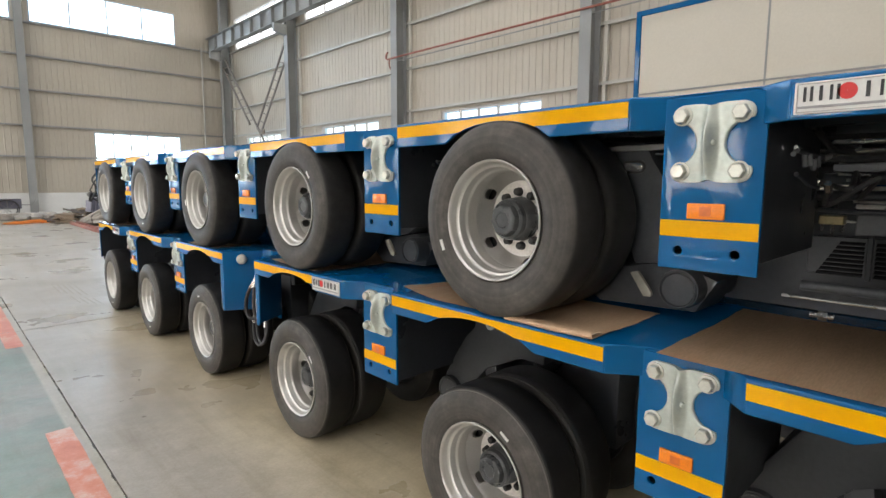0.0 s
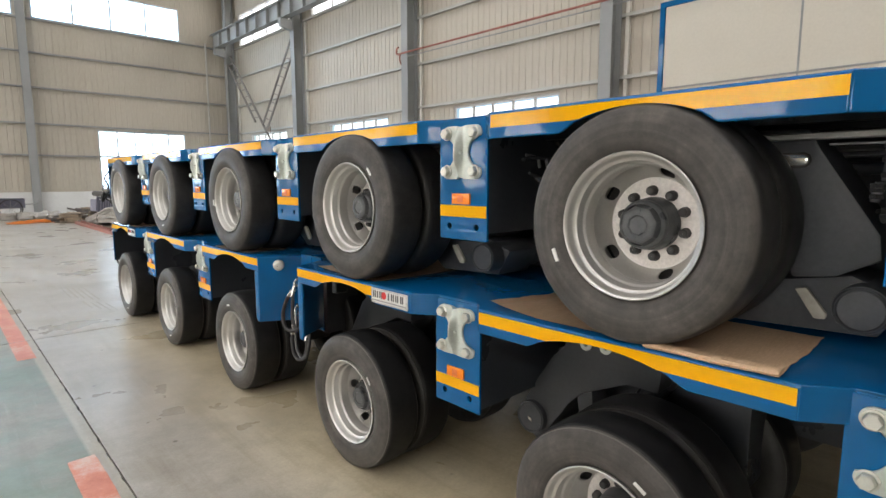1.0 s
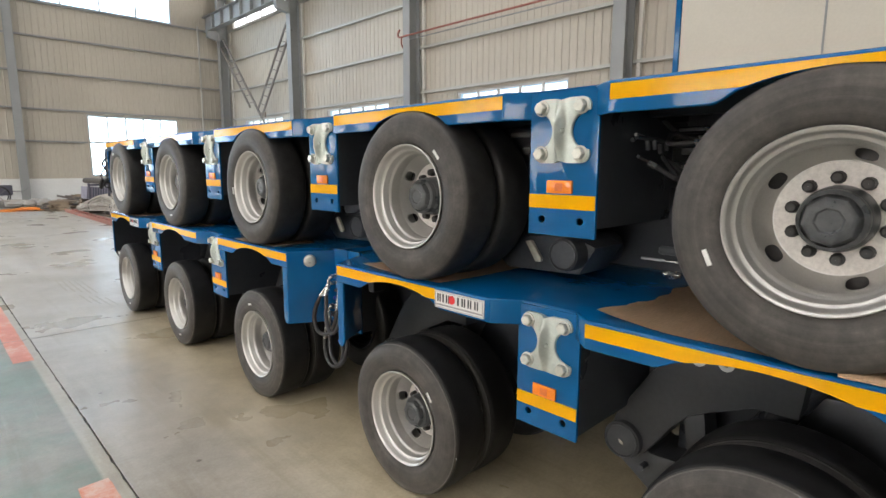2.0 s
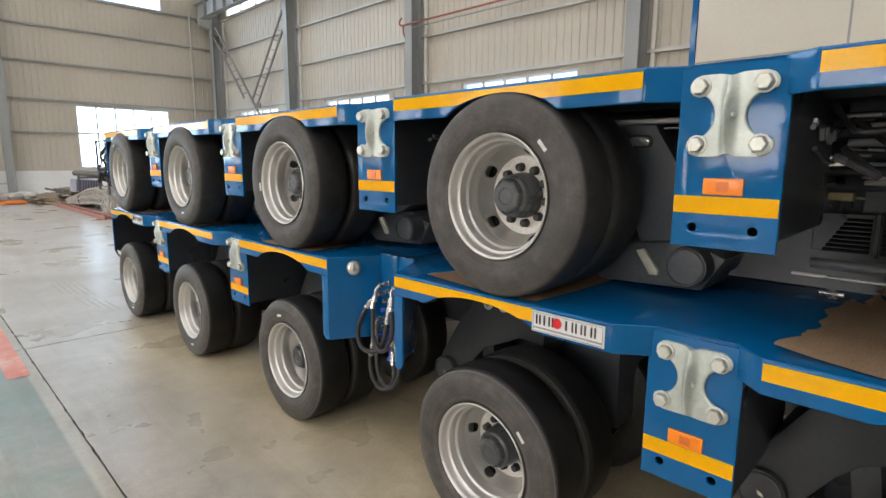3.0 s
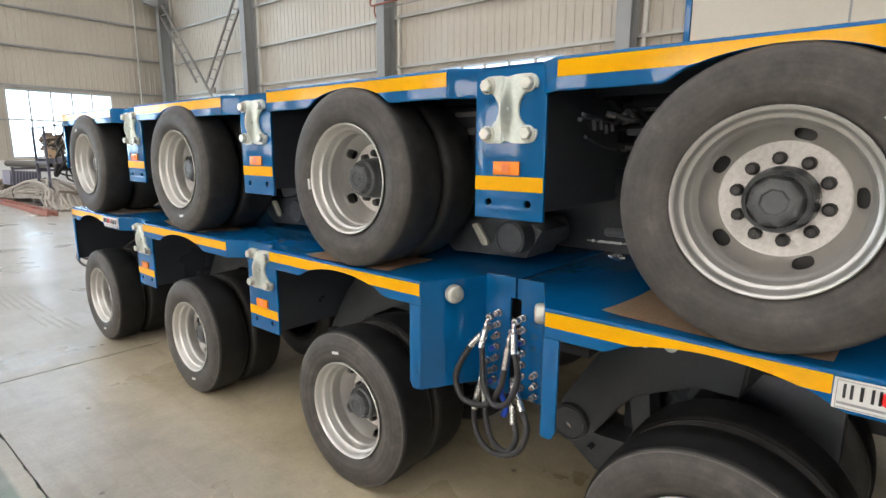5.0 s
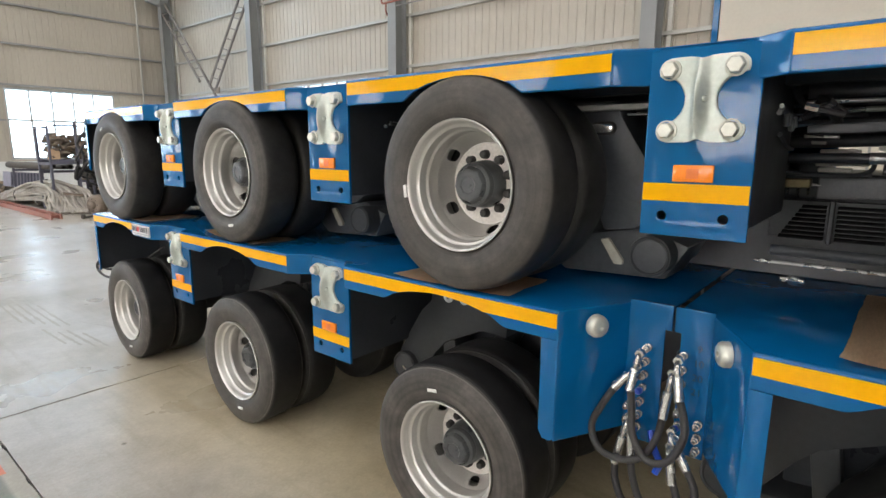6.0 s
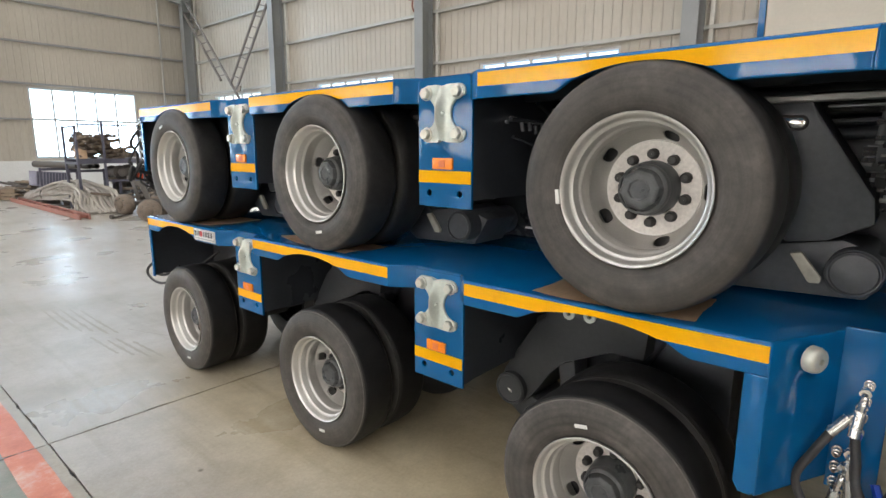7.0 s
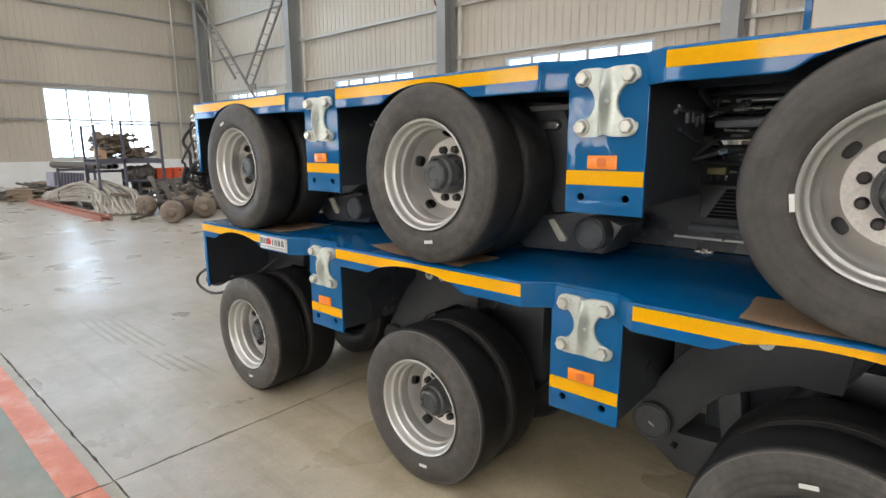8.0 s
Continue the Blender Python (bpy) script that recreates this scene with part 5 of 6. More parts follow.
for k in UK:
    bracket_station(upper, k, UDZ, 0.02)
    top = min(k + 1.392, U_END)
    sign = k == UK[0]
    skirt(upper, UDZ, k + 0.235, top + (0.003 if top < U_END else 0), k + 0.785, k + 0.237, top - (0.305 if sign else 0.0), (0.25, 0.292), 0.073)
    wheel_set(upper, UP_WHEEL_X, k + 0.783, 1.501 - UP_BASE, *UP_LABELS[k])
    axle_unit_up(upper, k, UDZ)
    hose_cluster(upper, k - 0.26, UDZ, int(k * 10), 2)
brand_plate(upper, UDZ, 0.05, 0.348)
underframe(upper, UDZ, -2.35, U_END, 4)
far_side(upper, UDZ, -2.4, U_END)
end_panel(upper, UDZ, U_END, -0.46)
# added, unseen: stops light that would show under the upper trailer's end
part("lower_bulkhead", box(B(), 0.42, WIDE - 0.42, U_END - 0.06, U_END - 0.05, -0.804, -0.4505), DARK, upper, "added black board that stops light under the deck end", loc=(0, 0, UDZ))

# lower trailers
LK_A, LK_B = [5.414, 7.014], [-0.986, 0.614, 2.214]
JOINT = 3.84
L_END = 8.335
low_a = thing("modular_trailer", "glossy blue three-axle trailer module standing on the concrete floor", "trailer", "stacked trailers")
low_b = thing("modular_trailer", "glossy blue trailer module coupled by hoses to the next one", "trailer", "stacked trailers")
LR = 0.045
line_a = [(0.235, JOINT + 0.012), (0.235, 3.985), (NEAR + 0.0115, 4.132)] + edge_line(4.2, L_END, LK_A, LR)[1:]
line_b = edge_line(-2.4, 3.4, LK_B, LR)[:-1] + [(NEAR + 0.0115, 3.566), (0.235, 3.722), (0.235, JOINT - 0.012)]
LOW_LABELS = {7.82: (25, 262), 6.22: (12, 262), 4.62: (40, 80), 3.02: (5, 140), 1.42: (30, 122), -0.18: (0, None)}
for tr, ks, line, wheels in ((low_a, LK_A, line_a, (4.62, 6.22, 7.82)), (low_b, LK_B, line_b, (-0.18, 1.42, 3.02))):
    deck(tr, LOW_DECK, line)
    recess_plates(tr, LOW_DECK, ks, LR)
    for k in ks:
        bracket_station(tr, k, LOW_DECK, 0.04)
    for y in wheels:
        wheel_set(tr, LOW_WHEEL_X, y, TYRE_R, *LOW_LABELS[y])
        axle_unit_low(tr, y - 0.16, LOW_DECK)
for tr, y0, y1, c, t0, t1 in (
        (low_a, 4.132, 5.211, 4.65, 4.135, 5.208), (low_a, 5.648, 6.811, 6.25, 5.652, 6.808), (low_a, 7.248, L_END, 7.85, 7.556, L_END - 0.004),
        (low_b, 2.448, 3.566, 3.05, 2.772, 3.563), (low_b, 0.848, 2.011, 1.45, 0.852, 2.008), (low_b, -0.752, 0.411, -0.15, -0.748, 0.408)):
    skirt(tr, LOW_DECK, y0, y1, c, t0, t1, 0.31, 0.068)
brand_plate(low_a, LOW_DECK, 7.262, 7.554)
brand_plate(low_b, LOW_DECK, 2.475, 2.769)
underframe(low_a, LOW_DECK, JOINT + 0.02, L_END, 7)
underframe(low_b, LOW_DECK, -2.35, JOINT - 0.02, 9)
far_side(low_a, LOW_DECK, JOINT + 0.02, L_END)
far_side(low_b, LOW_DECK, -2.4, JOINT - 0.02)
end_panel(low_a, LOW_DECK, L_END, -0.475)

# coupling: legs, slanted cheeks and connector plates
DZ = LOW_DECK


def leg(tr, y0, y1, cut_low):
    a, b = (y0, y1) if cut_low else (y1, y0)
    s = 0.02 if cut_low else -0.02
    pts = [(a, -0.105), (b, -0.105), (b, -0.44 if cut_low else -0.44), (b - s * 0.8, -0.47), (a + s * 0.6, -0.47), (a, -0.455)]
    return part("corner_leg", soften(prism(B(), pts, "x", NEAR, NEAR + 0.012), 0.002, 2, 60), BLUE, tr, loc=(0, 0, DZ))


leg(low_a, 4.132, 4.192, True)
leg(low_b, 3.51, 3.566, False)
strip(low_a, DZ, (NEAR, 4.132), (0.235, 3.985), -0.47, 0.0, 0.01, "cheek_plate")
strip(low_b, DZ, (0.235, 3.722), (NEAR, 3.566), -0.47, 0.0, 0.01, "cheek_plate")


def connector_plate(tr, y0, y1, near_gap):
    """Upright plate with the slot side cut back below the top."""
    g = 0.022
    if near_gap == "low":
        pts = [(y0, 0.012), (y1, 0.012), (y1, -0.5), (y0 + g, -0.5), (y0 + g, -0.075), (y0, -0.075)]
    else:
        pts = [(y0, 0.012), (y1, 0.012), (y1, -0.075), (y1 - g, -0.075), (y1 - g, -0.5), (y0, -0.5)]
    return part("connector_plate", soften(prism(B(), pts, "x", 0.226, 0.24), 0.003, 2, 40), BLUE, tr, loc=(0, 0, DZ))


cp_a = connector_plate(low_a, JOINT + 0.004, 3.99, "low")
cp_b = connector_plate(low_b, 3.716, JOINT - 0.004, "high")


def pin(tr, x, y, z, tilt):
    bm = lathe(B(), [(0.0, 0.039), (-0.016, 0.039), (-0.026, 0.035), (-0.031, 0.028), (-0.0325, 0.018), (-0.0325, 0.0095), (-0.022, 0.0085), (-0.022, 0.0005)], 28)
    part("pin_head", bm, BOLT, tr, "round pale steel pin head", loc=(x, y, z), rot=(0, 0, tilt))


pin(low_a, 0.082, 4.052, DZ - 0.06, 60)
pin(low_b, 0.1, 3.645, DZ - 0.068, -60)


def nipple(tr, y, z, cap=None):
    """A quick coupling on the connector plate."""
    bm = lathe(B(), [(0.226, 0.014), (0.214, 0.014), (0.213, 0.01), (0.2, 0.01), (0.199, 0.0125), (0.191, 0.0125), (0.19, 0.0085), (0.178, 0.0085), (0.177, 0.005), (0.195, 0.004)], 14, (0, y, z))
    n = part("quick_coupling", bm, FITTING, tr, loc=(0, 0, DZ))
    if cap:
        part("dust_cap", lathe(B(), [(0.192, 0.0115), (0.174, 0.0115), (0.17, 0.009), (0.1695, 0.0005)], 14, (0, y, z)), BLUECAP, n, "blue plastic dust cap")


for i in range(7):
    nipple(low_a, 3.916 + 0.003 * i, -0.146 - 0.05 * i, i in (3, 6))
    nipple(low_b, 3.798, -0.146 - 0.05 * i, i in (2, 5))
for i in range(3):
    nipple(low_a, 3.968, -0.37 - 0.05 * i)
    nipple(low_b, 3.735, -0.372 - 0.047 * i)
for i, y in ((0, "9"), (1, "10"), (2, "20"), (3, "21")):
    tx = bpy.data.curves.new("stencil", "FONT")
    tx.body, tx.size, tx.align_x, tx.extrude = y, 0.034, "CENTER", 0.0006
    tx.materials.append(STENCIL)
    ob = put("stencil_number", tx, low_b, (0.2245, 3.752, DZ - 0.128 - 0.05 * i), (90, 0, -90))


def jumper(tr, pts, ends):
    """A jumper hose through the points (x, y, z), with a bent metal end on the coupling at either side."""
    h = part("jumper_hose", tube(B(), pts, 0.0125, 10, 8), HOSE, tr, "black rubber jumper hose")
    for tip, (y, z) in zip((pts[0], pts[-1]), ends):
        v = Vector(tip)
        elbow = Vector((0.148, y, z))
        bm = tube(B(), [(0.19, y, z), (0.16, y, z), tuple(elbow.lerp(v, 0.15) + Vector((-0.008, 0, -0.004))), tuple(elbow.lerp(v, 0.5))], 0.0095, 8, 4)
        cylinder(bm, tuple(elbow.lerp(v, 0.45)), tuple(elbow.lerp(v, 1.15)), 0.0155, 10)
        cylinder(bm, (0.172, y, z), (0.15, y, z), 0.0155, 6)
        part("hose_end", bm, CHROME, h, "bright crimped hose end")


jumper(low_a, [(0.12, 3.98, 0.84), (0.1, 4.02, 0.76), (0.1, 4.052, 0.67), (0.1, 4.01, 0.59), (0.11, 3.9, 0.595), (0.12, 3.84, 0.68), (0.13, 3.822, 0.785)], ((3.925, 0.912), (3.812, 0.915)))
jumper(low_a, [(0.12, 3.932, 0.85), (0.11, 3.92, 0.77), (0.1, 3.908, 0.69), (0.09, 3.855, 0.622), (0.09, 3.785, 0.645), (0.1, 3.746, 0.75), (0.12, 3.778, 0.86)], ((3.922, 0.955), (3.798, 0.962)))
jumper(low_a, [(0.13, 3.968, 0.57), (0.12, 3.965, 0.5), (0.11, 3.925, 0.425), (0.1, 3.84, 0.4), (0.1, 3.735, 0.45), (0.11, 3.702, 0.55), (0.13, 3.745, 0.625)], ((3.945, 0.712), (3.8, 0.712)))
jumper(low_a, [(0.13, 3.918, 0.6), (0.12, 3.905, 0.53), (0.11, 3.866, 0.45), (0.11, 3.795, 0.42), (0.12, 3.757, 0.49), (0.13, 3.78, 0.56)], ((3.935, 0.762), (3.8, 0.662)))
part("cap_strap", tube(B(), [(0.17, 3.87, -0.42), (0.15, 3.85, -0.47), (0.16, 3.83, -0.52), (0.15, 3.84, -0.56)], 0.012, 6, 5), BLUECAP, low_a, "blue dangling dust caps", loc=(0, 0, DZ))
# block drawn black: the slot's shade put into its colour
part("buffer_block", soften(box(B(), 0.4, 0.5, 3.81, 3.87, -0.28, -0.2), 0.006, 1), DARK, low_b, loc=(0, 0, DZ))

# trailing hose loop at the free end of the lower trailer and hoses at the upper one
part("end_hose", tube(B(), [(0.16, 8.3, -0.42), (0.1, 8.42, -0.5), (0.05, 8.5, -0.49), (0.03, 8.44, -0.42), (0.08, 8.36, -0.36)], 0.011, 8, 6), HOSE, low_a, loc=(0, 0, DZ))
rnd = random.Random(23)
for k in range(16):
    x, z = 0.005 + 0.055 * (k % 6), -0.085 - 0.026 * k
    out = 8.42 + 0.12 * rnd.random()
    low = -0.44 - 0.13 * rnd.random()
    sway = rnd.uniform(-0.1, 0.04)
    pts = [(x, 8.36, z), (x + 0.3 * sway, 0.5 * (8.36 + out), z - 0.015), (x + sway, out, z - 0.1 - 0.05 * rnd.random()), (x + sway + 0.03 * rnd.uniform(-1, 1), out - 0.03, 0.6 * low + 0.4 * z), (x + 0.5 * sway, out + 0.05 * rnd.uniform(-1, 1), low), (x + 0.1 + 0.1 * rnd.random(), 8.45, low - 0.02), (x + 0.22, 8.36, low + 0.12)]
    h = part("end_hose", tube(B(), pts, rnd.choice((0.008, 0.011, 0.015)), 8, 6), HOSE, upper, loc=(0, 0, UDZ))
    part("hose_end", lathe(B(), [(8.302, 0.022), (8.33, 0.022), (8.332, 0.016), (8.375, 0.016), (8.377, 0.021), (8.41, 0.019)], 10, (x, 0, z), "y", close=True), CHROME, h, "bright hose fitting")
for k in range(7):
    part("quick_coupling", lathe(B(), [(8.302, 0.02), (8.35, 0.02), (8.352, 0.014), (8.385, 0.014)], 10, (-0.01 + 0.012 * (k % 2), 0, -0.11 - 0.052 * k), "y", close=True), CHROME, upper, "bright quick coupling", loc=(0, 0, UDZ))

# ---------------------------------------------------------------- cardboard under the upper tyres


def card(x0, x1, y0, y1, seed, lift=(0.0, 0.0, 0.0, 0.0), turn=0.0, flap=0.0, rag=0.002):
    """A loose corrugated sheet: torn edges, a fold, corners that lift by the given heights."""
    rnd = random.Random(seed)
    nx, ny = 26, 30
    c, s = math.cos(radians(turn)), math.sin(radians(turn))
    cx, cy = (x0 + x1) / 2, (y0 + y1) / 2
    bm = B()
    top = []
    pa, pb = rnd.uniform(0, 6), rnd.uniform(0, 6)
    ex = [0.005 * math.sin(0.3 * j + pa) + 0.0015 * rnd.uniform(-1, 1) for j in range(ny + 1)]
    ey = [[rag * (1.6 * math.sin(0.35 * j + pb + e) + 0.8 * math.sin(1.1 * j + pa) + 0.5 * rnd.uniform(-1, 1)) for j in range(nx + 1)] for e in (0, 2)]
    for i in range(nx + 1):
        row = []
        for k in range(ny + 1):
            u, v = i / nx, k / ny
            x = x0 + (x1 - x0) * u + (ex[k] if i == 0 else 0)
            y = y0 + (y1 - y0) * v + (ey[0 if k == 0 else 1][i] if k in (0, ny) else 0)
            z = 0.005 + 0.0012 * (1 + math.sin(7 * u + 3 * v + seed)) * (1 if 0 < u < 1 else 0.7) + 1.2 * rag * (max(0.0, abs(v - 0.5) - 0.42) / 0.08) ** 2 * (0.5 + 0.5 * math.sin(9 * u + pa))
            for w, cu, cv in zip(lift, (0, 1, 0, 1), (0, 0, 1, 1)):
                d = max(0.0, 1 - math.hypot((u - cu) * (x1 - x0), (v - cv) * (y1 - y0)) / 0.3)
                z += w * d * d
            xx, yy = x - cx, y - cy
            row.append(bm.verts.new((cx + xx * c - yy * s, cy + xx * s + yy * c, LOW_DECK + z)))
        top.append(row)
    for i in range(nx):
        for k in range(ny):
            bm.faces.new((top[i][k], top[i + 1][k], top[i + 1][k + 1], top[i][k + 1]))
    if flap:
        for k in range(ny):
            a, b = top[0][k].co, top[0][k + 1].co
            prof = ((0.0, 0.001), (-0.006, 0.006), (0.0, 0.011), (0.03, 0.012), (flap, 0.009))
            for (d0, h0), (d1, h1) in zip(prof, prof[1:]):
                bm.faces.new([bm.verts.new(p) for p in ((a.x + d0, a.y, a.z + h0), (b.x + d0, b.y, b.z + h0), (b.x + d1, b.y, b.z + h1), (a.x + d1, a.y, a.z + h1))])
        bmesh.ops.remove_doubles(bm, verts=bm.verts[:], dist=0.0003)
    bmesh.ops.solidify(bm, geom=bm.faces[:], thickness=0.003)
    return tagged(part("cardboard_sheet", bm, CARD, None), "brown cardboard sheet lying on the blue deck under a tyre", "cardboard", "cardboard sheets")


card(-0.036, 0.5, 0.9, 1.28, 1, (0.0, 0.0, 0.0, 0.0), 0.0, 0.06)
card(0.004, 0.85, 1.31, 1.965, 2, (0.0, 0.0, 0.02, -0.001), -3, 0.0, 0.011)
card(-0.015, 0.85, -0.6, 0.68, 3, (0.0, 0.0, 0.004, 0.004), 1)
card(0.0, 0.86, 2.76, 3.37, 4, (0.004, 0.0, 0.012, 0.0), -2, 0.0, 0.001)
card(-0.025, 0.3, 4.35, 4.9, 5, (0.004, 0.0, 0.008, 0.0), 3, 0.0, 0.001)
card(0.0, 0.28, 5.96, 6.6, 6, (0.006, 0.0, 0.02, 0.01), -4)
card(0.0, 0.4, 7.42, 7.98, 7, (0.0, 0.0, 0.01, 0.0), 2)

# curled strip on the torn edge of one sheet
bm, last = B(), None
for i in range(15):
    a = math.pi * (0.1 + 1.5 * i / 14)
    row = [bm.verts.new((x, 1.845 - 0.12 * (x - 0.76) + 0.035 * math.cos(a), LOW_DECK + 0.049 + 0.033 * math.sin(a + math.pi * 0.95))) for x in (0.72, 0.8, 0.9)]
    if last:
        for q in range(2):
            bm.faces.new((last[q], last[q + 1], row[q + 1], row[q]))
    last = row
bmesh.ops.solidify(bm, geom=bm.faces[:], thickness=0.003)
tagged(part("cardboard_curl", bm, CARD, None), "curled torn strip of brown cardboard on the deck", "cardboard", "cardboard sheets")

# loose brake cable that hangs from the far end of a lower trailer
part("brake_cable", tube(B(), [(0.3, 8.4, 0.8), (0.16, 8.66, 0.7), (0.1, 8.785, 0.61), (0.1, 8.76, 0.53), (0.11, 8.52, 0.516), (0.2, 8.25, 0.62), (0.4, 8.1, 0.8)], 0.011, 7, 6), HOSE, low_a, "loose black cable")
# ---------------------------------------------------------------- scrap corner by the end wall


def storage_rack():
    r = thing("storage_rack", "violet-grey steel rack with one shelf, standing on the floor", "rack", loc=(3.45, 20.4, 0))
    for x, y in ((-0.62, -0.25), (0.0, -0.25), (0.95, -0.25), (-0.62, 0.75), (0.95, 0.75)):
        part("post", soften(box(B(), x - 0.028, x + 0.028, y - 0.028, y + 0.028, 0, 1.36 if x > 0.5 and y > 0 else 2.32 if x > -0.5 else 2.2), 0.005, 1), RACKP, r)
    for y in (-0.25, 0.75):
        part("shelf_beam", box(B(), -0.592, 0.922, y - 0.028, y + 0.028, 1.22, 1.32), RACKP, r)
    part("top_rail", box(B(), -0.592, 0.922, -0.268, -0.232, 2.2, 2.24), RACKP, r)
    part("side_rail", box(B(), -0.64, -0.6, -0.215, 0.715, 2.14, 2.18), RACKP, r)
    for x in (-0.62, 0.95):
        part("side_rail", box(B(), x - 0.02, x + 0.02, -0.215, 0.715, 1.2, 1.27), RACKP, r)
    part("shelf_board", box(B(), -0.59, 0.91, -0.215, 0.715, 1.324, 1.344), RACKP, r)
    return r


storage_rack()
rnd = random.Random(5)
for k in range(105):
    tail = k % 5 == 4
    lvl = (k // 5) / 21
    ln = rnd.uniform(0.26, 0.6)
    x = rnd.uniform(3.8, 4.2) if tail else 3.42 + rnd.uniform(-0.5, 0.46) * (1 - 0.2 * lvl)
    z = 1.37 + (0.3 * lvl * (4.4 - x) / 0.6 if tail else 0.6 * lvl)
    m = thing("scrap_casting", "brown rusty metal part piled on the rack shelf", "scrap metal", "parts on the rack", (x, 20.62 + rnd.uniform(-0.25, 0.25), z), (rnd.uniform(-14, 14), rnd.uniform(-16, 16), rnd.uniform(-80, 80)))
    part("bar", soften(box(B(), -ln / 2, ln / 2, -0.04, 0.04, -0.02, 0.034), 0.012, 1), RUST if k % 3 else WOOD, m)
    part("boss", lathe(B(), [(0.0, 0.06), (0.07, 0.055), (0.075, 0.035), (0.075, 0.0005)], 10, (ln / 2 - 0.05, 0, -0.02), "z"), RUST, m)
    if k % 2:
        part("lug", soften(box(B(), -ln / 2, -ln / 2 + 0.07, -0.11, 0.07, -0.02, 0.05), 0.01, 1), RUST, m)
bx = thing("carton", "small tan carton on the rack shelf", "carton", loc=(2.98, 20.4, 1.346))
part("body", soften(box(B(), -0.12, 0.12, -0.1, 0.1, 0, 0.26), 0.006, 1), CARD, bx)

# heap of old hoses
heap = B()
for k in range(125):
    h = (k / 125) ** 0.7 * 0.58 * rnd.uniform(0.6, 1.0)
    x0 = 2.58 + 0.4 * rnd.random()
    xe = 2.58 + 0.82 * rnd.random() ** 0.8
    ye = 19.45 - 0.75 * (xe - 2.6) + rnd.uniform(-0.25, 0.35)
    mid = 0.5 * (x0 + xe) + 0.12
    pts = [(x0 - 0.05, 23.9 + 2.0 * rnd.random(), 0.04 + 0.2 * h), (x0 + 0.1, 22.9 + rnd.uniform(-0.2, 0.2), 0.12 + 0.75 * h), (mid - 0.05, 21.6, 0.2 + h), (mid, 20.7 + rnd.uniform(-0.15, 0.15), 0.2 + h), (xe + rnd.uniform(-0.04, 0.12), 0.45 * 20.5 + 0.55 * ye, 0.16 + 0.72 * h), (xe, ye + 0.25, 0.07 + 0.3 * h), (xe + rnd.uniform(-0.12, 0.12), ye, 0.035)]
    tube(heap, pts, rnd.choice((0.022, 0.03, 0.036)), 6, 5)
tagged(part("hose_heap", heap, ROPE, None), "heap of dusty grey hoses lying on the floor", "hoses", kind="stuff")

# low stand beside the heap
st = thing("steel_stand", "low dark steel stand among the scrap", "stand", loc=(2.8, 22.3, 0))
for x, y in ((-0.08, 1.04), (0.09, -1.03), (0.85, 1.04), (0.95, -1.03)):
    part("leg", box(B(), x - 0.03, x + 0.03, y - 0.03, y + 0.03, 0, 1.05), RACKP, st)
for z in (0.18, 0.96):
    part("rail", box(B(), 0.12, 0.92, -1.06, -1.0, z, z + 0.07), RACKP, st)
    part("rail", box(B(), -0.05, 0.82, 1.01, 1.07, z, z + 0.07), RACKP, st)
for k, (x, y, turn, r) in enumerate(((2.93, 22.5, 100, 0.095), (3.2, 22.3, 97, 0.06), (3.45, 22.35, 94, 0.075))):
    p = thing("steel_pipe", "dark rusty steel pipe resting on the stand", "pipe", "scrap pipes", (x, y, 1.052 + r), (0, 0, turn))
    part("barrel", lathe(B(), [(-1.25, 0.7 * r), (-1.25, r), (1.25, r), (1.25, 0.7 * r), (-1.25, 0.7 * r)], 16), DARKSCRAP, p)
tub = thing("slatted_tub", "violet-grey slatted plastic tub tipped on the scrap", "tub", loc=(3.2, 24.7, 0.42), rot=(0, 5, 8))
for a, b, c, d in ((-0.42, 0.42, -0.27, -0.25), (-0.42, 0.42, 0.25, 0.27), (-0.42, -0.4, -0.25, 0.25), (0.4, 0.42, -0.25, 0.25)):
    part("side", box(B(), a, b, c, d, 0.02, 0.46), RACKV, tub)
part("base", box(B(), -0.4, 0.4, -0.25, 0.25, 0.0, 0.02), RACKV, tub)
for k in range(10):
    part("slat", box(B(), -0.4 + 0.085 * k, -0.355 + 0.085 * k, -0.285, -0.2705, 0.05, 0.44), RACKP, tub)

# red channel beam on the floor
rb = thing("steel_ladder_beam", "worn red primed steel beam lying on the floor", "beam", loc=(2.28, 21.4, 0))
for x in (-0.11, 0.09):
    part("chord", soften(box(B(), x, x + 0.035, -3.25, 3.25, 0, 0.12), 0.006, 1), OLDRED, rb)
for k in range(12):
    part("tie", box(B(), -0.075, 0.09, -3.15 + 0.55 * k, -3.05 + 0.55 * k, 0.03, 0.09), OLDRED, rb)


